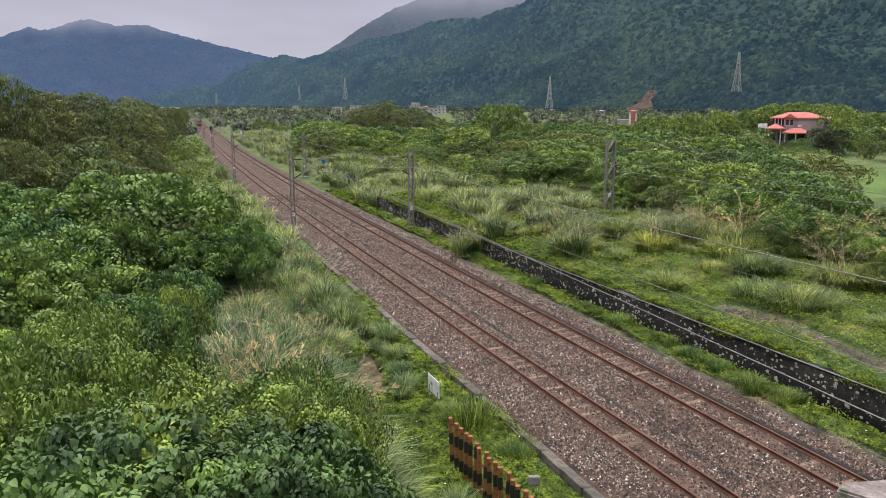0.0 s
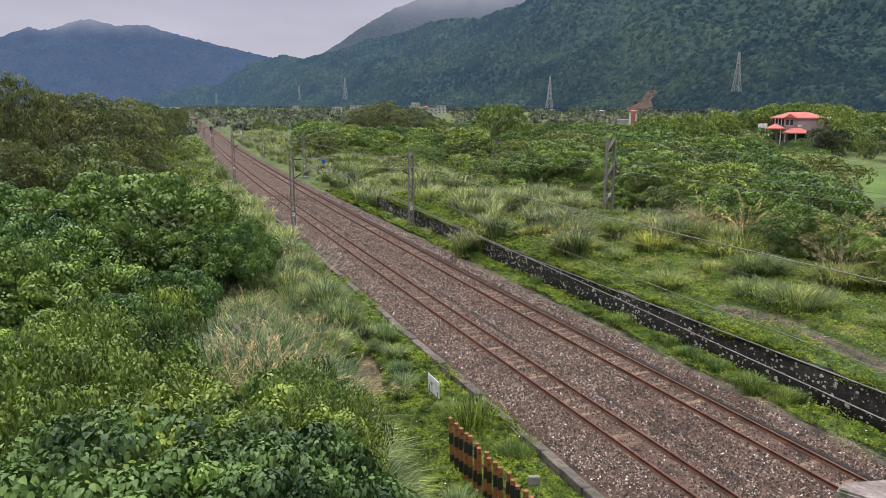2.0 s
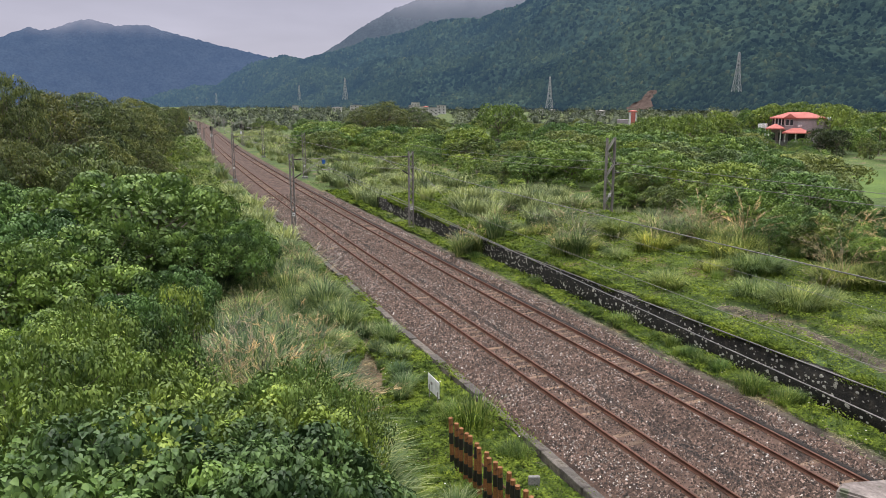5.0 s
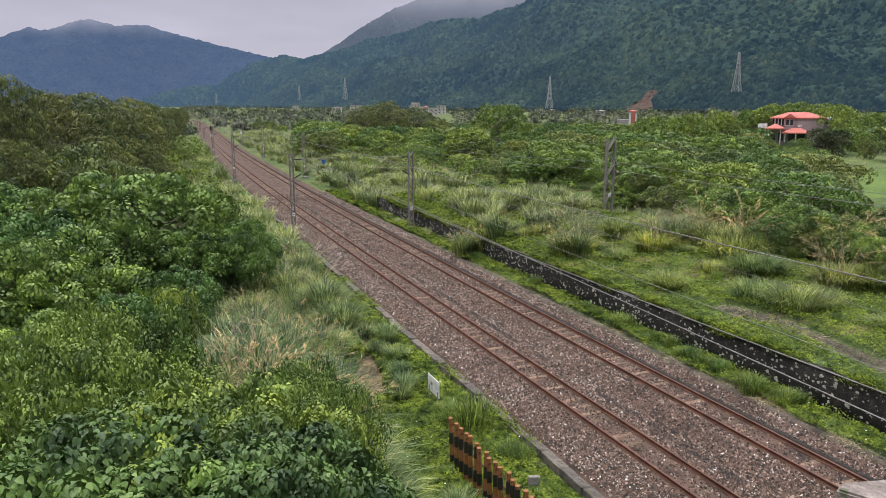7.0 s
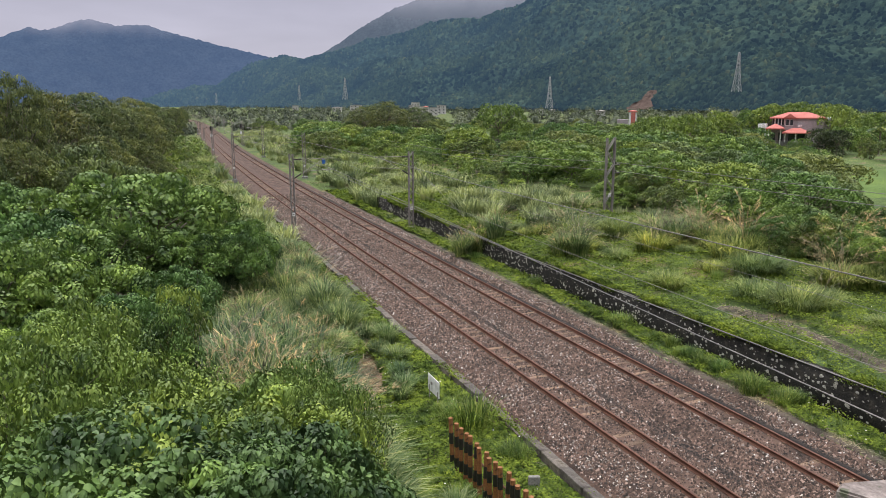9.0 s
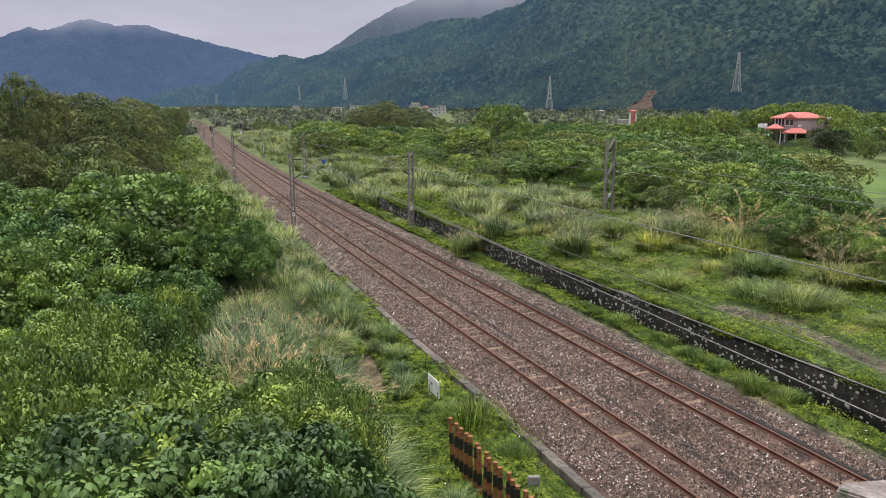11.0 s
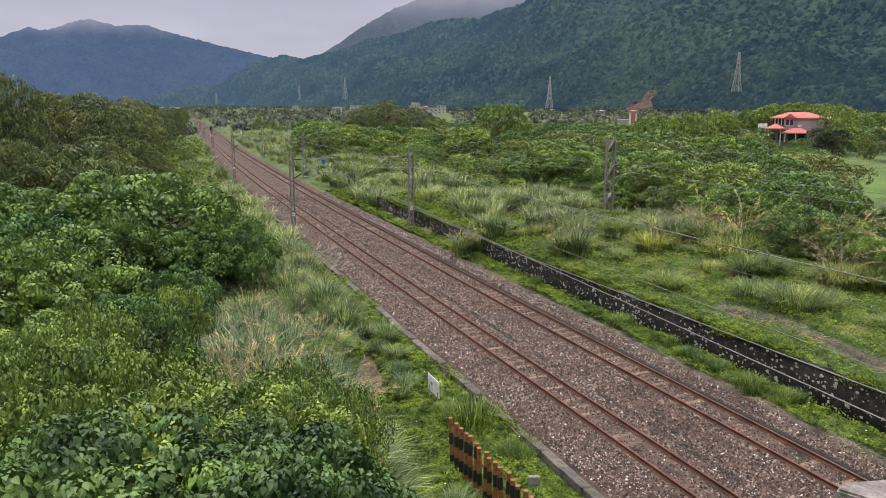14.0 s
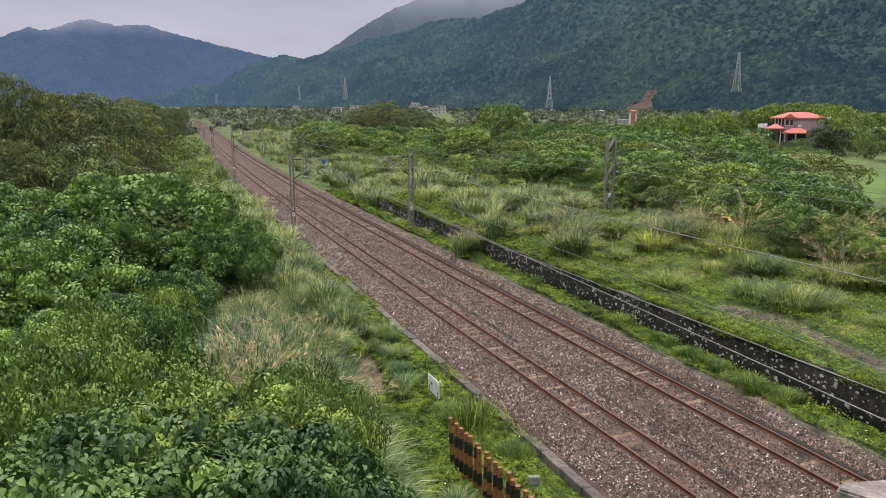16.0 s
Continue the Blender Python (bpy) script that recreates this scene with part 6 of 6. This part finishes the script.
def build_pylon(first, x, y, z, h, turn=25.0):
    """Four tapering legs, cross-bracing and three pairs of arms."""
    if first:
        ob = copy_thing(first, pose(x, y, z, 0, 0, turn))
        ob.scale = (h / 40, h / 40, h / 40)
        return ob
    p = thing("pylon", x, y, z, "tall grey steel lattice pylon before the mountainside", "pylon", "pylons", turn=turn)
    lv = [0, 9, 16, 22, 27, 31, 35, 38, 40]
    wd = [3.8, 2.9, 2.2, 1.7, 1.3, 1.05, 0.95, 0.85, 0.3]
    for sx, sy in ((1, 1), (1, -1), (-1, 1), (-1, -1)):
        bm = bmesh.new()
        for k in range(8):
            rod(bm, (sx * wd[k], sy * wd[k], lv[k]), (sx * wd[k + 1], sy * wd[k + 1], lv[k + 1]), 0.26, 0.22, sides=4)
        part("leg", bm, M_PYLON, p)
    for k in range(7):
        for ax in (0, 1):
            for s in (-1, 1):
                bm = bmesh.new()
                for q in (-1, 1):
                    a, b = (q * wd[k], s * wd[k], lv[k]), (-q * wd[k + 1], s * wd[k + 1], lv[k + 1])
                    rod(bm, a if ax == 0 else (a[1], a[0], a[2]), b if ax == 0 else (b[1], b[0], b[2]), 0.13, sides=4)
                part("brace", bm, M_PYLON, p)
    for z2 in (29, 33, 37):
        for s in (-1, 1):
            bm = bmesh.new()
            rod(bm, (s * 0.9, 0, z2 + 0.9), (s * 3.0, 0, z2), 0.14, sides=4)
            rod(bm, (s * 0.9, 0, z2 - 0.4), (s * 3.0, 0, z2), 0.14, sides=4)
            part("arm", bm, M_PYLON, p)
    return p


PYLON = build_pylon(None, 490.2, 499.7, 23.9, 40)
PYLON.scale = (0.86, 0.86, 0.86)
for x, y, z, h in ((461, 773, 9.2, 38), (382.4, 1450.4, 26, 44), (331.6, 1667.3, 26, 34), (194.7, 2191.4, 22, 30), (711.7, 838.8, 16, 21)):
    build_pylon(PYLON, x, y, z, h, 40)


def slab_roof(bm, x0, x1, y0, y1, z, h, over=0.5):
    """A hipped roof."""
    x0, x1, y0, y1 = x0 - over, x1 + over, y0 - over, y1 + over
    ins = min((x1 - x0), (y1 - y0)) / 2 * 0.9
    b = [bm.verts.new(p) for p in ((x0, y0, z), (x1, y0, z), (x1, y1, z), (x0, y1, z))]
    lo = [bm.verts.new((q.co.x, q.co.y, z - 0.25)) for q in b]
    ym = (y0 + y1) / 2
    r0, r1 = bm.verts.new((x0 + ins, ym, z + h)), bm.verts.new((x1 - ins, ym, z + h))
    for f in ((b[0], b[1], r1, r0), (b[2], b[3], r0, r1), (b[1], b[2], r1), (b[3], b[0], r0), (lo[3], lo[2], lo[1], lo[0])):
        bm.faces.new(f)
    for k in range(4):
        bm.faces.new((lo[k], lo[(k + 1) % 4], b[(k + 1) % 4], b[k]))


def gable(bm, x0, x1, y0, y1, z, h):
    """A small pitched gable whose ridge runs front to back."""
    xm = (x0 + x1) / 2
    f = [bm.verts.new(p) for p in ((x0, y0, z), (x1, y0, z), (xm, y0, z + h))]
    k = [bm.verts.new(p) for p in ((x0, y1, z), (x1, y1, z), (xm, y1, z + h))]
    for q in (f, k[::-1], (f[0], f[2], k[2], k[0]), (f[2], f[1], k[1], k[2]), (f[1], f[0], k[0], k[1])):
        bm.faces.new(q)


def build_house():
    hz = float(height(138.3, 126.4))
    h = thing("house", 138.3, 126.4, hz, "two-storey pinkish house with red tiled roofs", "house", turn=-48.4)
    base = 2.6 - hz

    def bx(name, mat, label, parent, *a):
        bm = bmesh.new()
        box(bm, *a)
        return part(name, bm, mat, parent, label)

    def roof(name, *a, over=0.5):
        bm = bmesh.new()
        slab_roof(bm, *a, over)
        return part(name, bm, M_ROOF, h, "red tiled hipped roof")

    bx("foundation", M_CONCRETE, "", h, 2.0, 4.6, base / 2 - 0.3, 15.5, 9.5, base + 0.6)
    bx("wall", M_PLASTER, "pinkish grey plaster", h, 5.9, 5.0, base + 2.65, 6.6, 7.6, 5.3)
    bx("wall", M_PLASTER, "pinkish grey plaster", h, 0.4, 5.4, base + 2.6, 4.6, 7.0, 5.2)
    bx("bay", M_PLASTER, "pinkish grey window bay", h, 1.9, 1.6, base + 3.9, 2.1, 1.4, 2.7)
    roof("main_roof", -1.9, 9.2, 1.3, 8.9, base + 5.45, 1.25)
    bm = bmesh.new()
    gable(bm, 0.4, 3.4, 0.4, 4.0, base + 5.3, 1.05)
    part("gable_roof", bm, M_ROOF, h, "red tiled gable over the bay")
    roof("porch_roof", -2.6, 0.5, -1.6, 1.8, base + 3.0, 1.0)
    roof("porch_roof", 1.0, 6.0, -2.4, 1.2, base + 2.1, 0.95)
    for x in (1.2, 3.4, 5.8, -2.4, 0.2):
        bx("porch_post", M_WHITE, "white porch post", h, x, -2.0 if x > 1 else -1.2, base + 0.9, 0.22, 0.22, 2.2 if x > 1 else 3.9)
    for x in (-1.6, -0.9, -0.2, 0.5):
        w = bx("window", M_DARKGLASS, "dark window", h, x, 1.86, base + 4.45, 0.42, 0.1, 1.4)
        bx("mullion", M_WHITE, "pale pier beside the window", w, x + 0.34, 1.82, base + 4.45, 0.2, 0.16, 1.6)
    for x in (1.45, 2.35):
        w = bx("window", M_DARKGLASS, "dark bay window", h, x, 0.86, base + 4.3, 0.6, 0.1, 1.3)
        bx("sill", M_WHITE, "", w, x, 0.82, base + 3.6, 0.75, 0.16, 0.08)
    for x, wd in ((-1.6, 1.2), (0.2, 1.0), (2.6, 1.4), (4.6, 1.6)):
        bx("doorway", M_DARKGLASS, "dark doorway under the porch", h, x, 1.84 if x < 1 else 1.14, base + 0.95, wd, 0.12, 1.9)
    bx("balcony", M_WHITE, "white balcony wall", h, -3.9, 3.2, base + 3.4, 2.0, 3.5, 1.0)
    for x in (-4.7, -3.2):
        bx("balcony_post", M_WHITE, "", h, x, 1.8, base + 1.4, 0.22, 0.22, 3.0)
    bx("air_conditioner", M_WHITE, "white air conditioner", h, 4.1, 1.0, base + 3.5, 0.8, 0.4, 0.55)
    bx("terrace", M_PLASTER, "side terrace", h, 9.9, 4.2, base + 1.9, 1.6, 4.0, 3.8)
    bm = bmesh.new()
    bmesh.ops.create_uvsphere(bm, u_segments=14, v_segments=8, radius=0.85, matrix=pose(10.0, 3.2, base + 5.05) @ Matrix.Diagonal((1.15, 1, 0.8, 1)))
    part("water_tank", bm, M_TANK, h, "shiny steel water tank")
    for x in (9.5, 10.5):
        bx("tank_stand", M_STEEL, "", h, x, 3.2, base + 4.1, 0.14, 1.0, 0.7)


build_house()


M_FARWALL = surface("weathered_plaster", [(0.3, (0.36, 0.35, 0.34)), (0.7, (0.62, 0.61, 0.60))], 0.15, 1.5, 0.85, 0.1, 0.02)


def build_cottage(x, y, w, d, hgt, roof, label, z=None, turn=-25.0):
    """A small far house: walls, roof, windows and a door."""
    z = float(height(x, y)) if z is None else z
    c = thing("cottage", x, y, z, label, "house", "far houses", turn=turn)
    bm = bmesh.new()
    box(bm, 0, 0, hgt / 2 - 0.5, w, d, hgt + 1)
    wall = part("wall", bm, M_FARWALL, c, "pale plaster wall")
    bm = bmesh.new()
    slab_roof(bm, -w / 2, w / 2, -d / 2, d / 2, hgt + 0.2, 0.8 if roof else 0.15)
    part("roof", bm, roof or M_CONCRETE, c)
    n = max(2, int(w / 3.5))
    for k in range(n):
        for fl in range(max(1, int(hgt / 3))):
            bm = bmesh.new()
            box(bm, (k + 0.5) / n * w - w / 2, -d / 2 - 0.03, 1.7 + 3 * fl, 1.3, 0.12, 1.3)
            part("window", bm, M_DARKGLASS, c)


for x, y, w, hg, roof, lb in ((208.3, 1080, 12, 7, None, "far white two-storey house among trees"), (244.2, 969.7, 20, 5, M_STEEL, "far long white house with grey roof"), (241.8, 866.9, 22, 8, None, "far pale three-storey block"),
                              (381, 1032, 20, 12, None, "far white house on the slope"), (366, 1010, 10, 8, None, "far white house on the slope"), (259, 650, 14, 6, None, "far white house in the village"), (248, 660, 9, 5, M_STEEL, "far white house with grey roof"),
                              (304, 740, 16, 8, None, "far pale house in the village"), (290, 752, 10, 6, M_ROOF, "far house with reddish roof"), (277, 738, 13, 7, None, "far white house in the village"), (400, 692, 14, 4, None, "far white house below the pylon"),
                              (412, 684, 10, 3, M_STEEL, "far shed with pale roof"), (285, 411, 9, 4.5, M_STEEL, "low house with grey metal roof"), (60.9, 897.9, 5, 0.5, None, "far white house beside the line")):
    build_cottage(x, y, w * 0.62, 7, hg + 1.4, roof, lb)


def build_gatehouse():
    x, y = 108.8, 143.4
    z = float(height(x, y))
    g = thing("tiled_tower", x, y, z, "small red-panelled white stair tower above the trees", "tower", turn=-37)
    bm = bmesh.new()
    box(bm, 0, 0, 4.2, 1.8, 1.8, 8.4, 0.03)
    part("body", bm, M_WHITE, g)
    bm = bmesh.new()
    box(bm, 0.1, -0.92, 6.7, 1.0, 0.08, 3.0)
    part("red_panel", bm, M_ROOF, g, "red tiled panel")
    bm = bmesh.new()
    slab_roof(bm, -0.8, 0.8, -0.8, 0.8, 8.5, 0.25, 0.3)
    part("cap", bm, M_ROOF, g)
    bm = bmesh.new()
    box(bm, -2.3, 1.0, 3.2, 2.6, 3.0, 6.6, 0.03)
    part("annex", bm, M_PLASTER, g, "pinkish annex")
    w = thing("boundary_wall", 80.4, 149.8, float(height(80.4, 149.8)), "long pale boundary wall with a green sheet panel", "wall", turn=-28)
    bm = bmesh.new()
    box(bm, -3.0, 0, 1.3, 16, 0.25, 2.6, 0.02)
    part("wall_panel", bm, M_CONCRETE, w)
    bm = bmesh.new()
    box(bm, 0.5, -0.2, 2.6, 6.0, 0.12, 2.2, 0.02)
    part("green_panel", bm, M_GREENWALL, w, "pale green metal sheet")


build_gatehouse()


def build_landslip():
    """Bare red scar at the foot of the mountain."""
    rs = np.random.RandomState(61)
    v, n = [], 12
    for a in range(n):
        for b in range(n):
            t, w = b / (n - 1), (a / (n - 1) - 0.5)
            wid = (22 - 17 * t) * (1 + 0.3 * math.sin(9 * t)) + rs.uniform(-1.5, 1.5)
            v.append((490 + w * wid * 0.8 + t * 30 + rs.uniform(-1, 1), 636 - w * wid * 0.6 + t * 16 + rs.uniform(-1, 1), 8 + 21 * t + rs.uniform(-0.8, 0.8)))
    i = np.arange(n * n).reshape(n, n)
    f = np.stack([i[:-1, :-1], i[:-1, 1:], i[1:, 1:], i[1:, :-1]], -1).reshape(-1, 4)
    tagged(new("landslip", array_mesh("landslip", v, f, M_SOIL, True)), "bare reddish landslip scar at the mountain's foot", "landslip", kind="structure")


build_landslip()


# ---- the departing train ----
def build_train():
    t = thing("train", 0, 0, 0, "departing white and orange electric train", "train")
    m_body = surface("train_white", [(0.3, (0.24, 0.22, 0.21)), (0.7, (0.32, 0.30, 0.28))], 0.5, 8, 0.4, 0.0, 0.001)
    m_org = surface("train_orange", [(0.3, (0.75, 0.16, 0.03)), (0.7, (0.85, 0.22, 0.05))], 0.5, 8, 0.4, 0.0, 0.001)
    for k in range(4):
        yc = 10 + 20.4 * k
        bm = bmesh.new()
        box(bm, 0, yc, 2.1, 2.85, 19.8, 2.9, 0.25)
        car = part("carriage", bm, m_body, t, "white carriage body")
        for s in (-1.44, 1.44):
            bm = bmesh.new()
            box(bm, s, yc, 2.5, 0.06, 18.6, 0.85)
            part("window_band", bm, M_DARKGLASS, car)
            bm = bmesh.new()
            box(bm, s, yc, 1.35, 0.05, 19.2, 0.4)
            part("stripe", bm, m_org, car, "orange stripe")
        bm = bmesh.new()
        box(bm, 0, yc, 3.65, 2.2, 12, 0.35, 0.1)
        part("roof_unit", bm, M_BLACK, car)
        for y in (yc - 6.5, yc + 6.5):
            bm = bmesh.new()
            box(bm, 0, y, 0.45, 1.9, 2.8, 0.6, 0.08)
            for wx in (-0.5335, 0.5335):
                for wy in (-1.0, 1.0):
                    rod(bm, (wx - 0.06, y + wy, 0.43), (wx + 0.06, y + wy, 0.43), 0.43, sides=14)
            part("bogie", bm, M_BLACK, car)
    bm = bmesh.new()
    box(bm, 0, -0.0, 2.75, 2.1, 0.16, 1.1, 0.05)
    part("rear_window", bm, M_DARKGLASS, t, "dark rear windscreen")
    for s in (-1.05, 1.05):
        bm = bmesh.new()
        box(bm, s, -0.0, 1.7, 0.7, 0.18, 1.5, 0.05)
        part("end_panel", bm, m_org, t, "orange end panel")
    bm = bmesh.new()
    box(bm, 0, 0.0, 1.0, 1.3, 0.14, 0.6, 0.04)
    part("coupler_cover", bm, M_BLACK, t)
    return t


TRAIN = build_train()


def motions():
    """Wind in the plants; the train that leaves."""
    rows = []
    for k in range(17):
        y = 425.0 + 38.0 * k
        swing = math.degrees(math.atan2(float(bend(y + 40)) - float(bend(y)), 40.0))
        rows.append((float(k), pose(CENTRES[0] + float(bend(y)), y, 0, 0, 0, -swing)))
    walk(TRAIN, rows)
    for ob, amp, ph in SWAY:
        m = ob.matrix_basis.copy()
        loc, q, s = m.decompose()
        rows = []
        for k in range(17):
            g = 0.6 + 0.5 * math.sin(0.45 * k + 0.3)
            rx = amp * g * math.sin(1.9 * k + ph)
            ry = amp * (0.5 + g * math.sin(1.4 * k + ph * 1.7))
            rows.append((float(k), Matrix.Translation(loc) @ pose(0, 0, 0, rx, ry, 0) @ q.to_matrix().to_4x4()))
        walk(ob, rows)
    loc, q, s = LONE_TREE.matrix_basis.copy().decompose()
    lean = ((0, -2.0), (2, 0.6), (3, -1.0), (4, -0.5), (5.2, -0.8), (6.5, -1.6), (7, -2.2), (8, 0.4), (9, 0.4), (10.2, 1.8), (11.5, 3.4), (12.5, 4.6), (13, 3.8), (13.5, 1.8), (14, -0.8), (15, -2.2), (16, -0.5))
    walk(LONE_TREE, [(t, Matrix.Translation(loc) @ pose(0, 0, 0, 0, a, 0) @ q.to_matrix().to_4x4()) for t, a in lean])


motions()
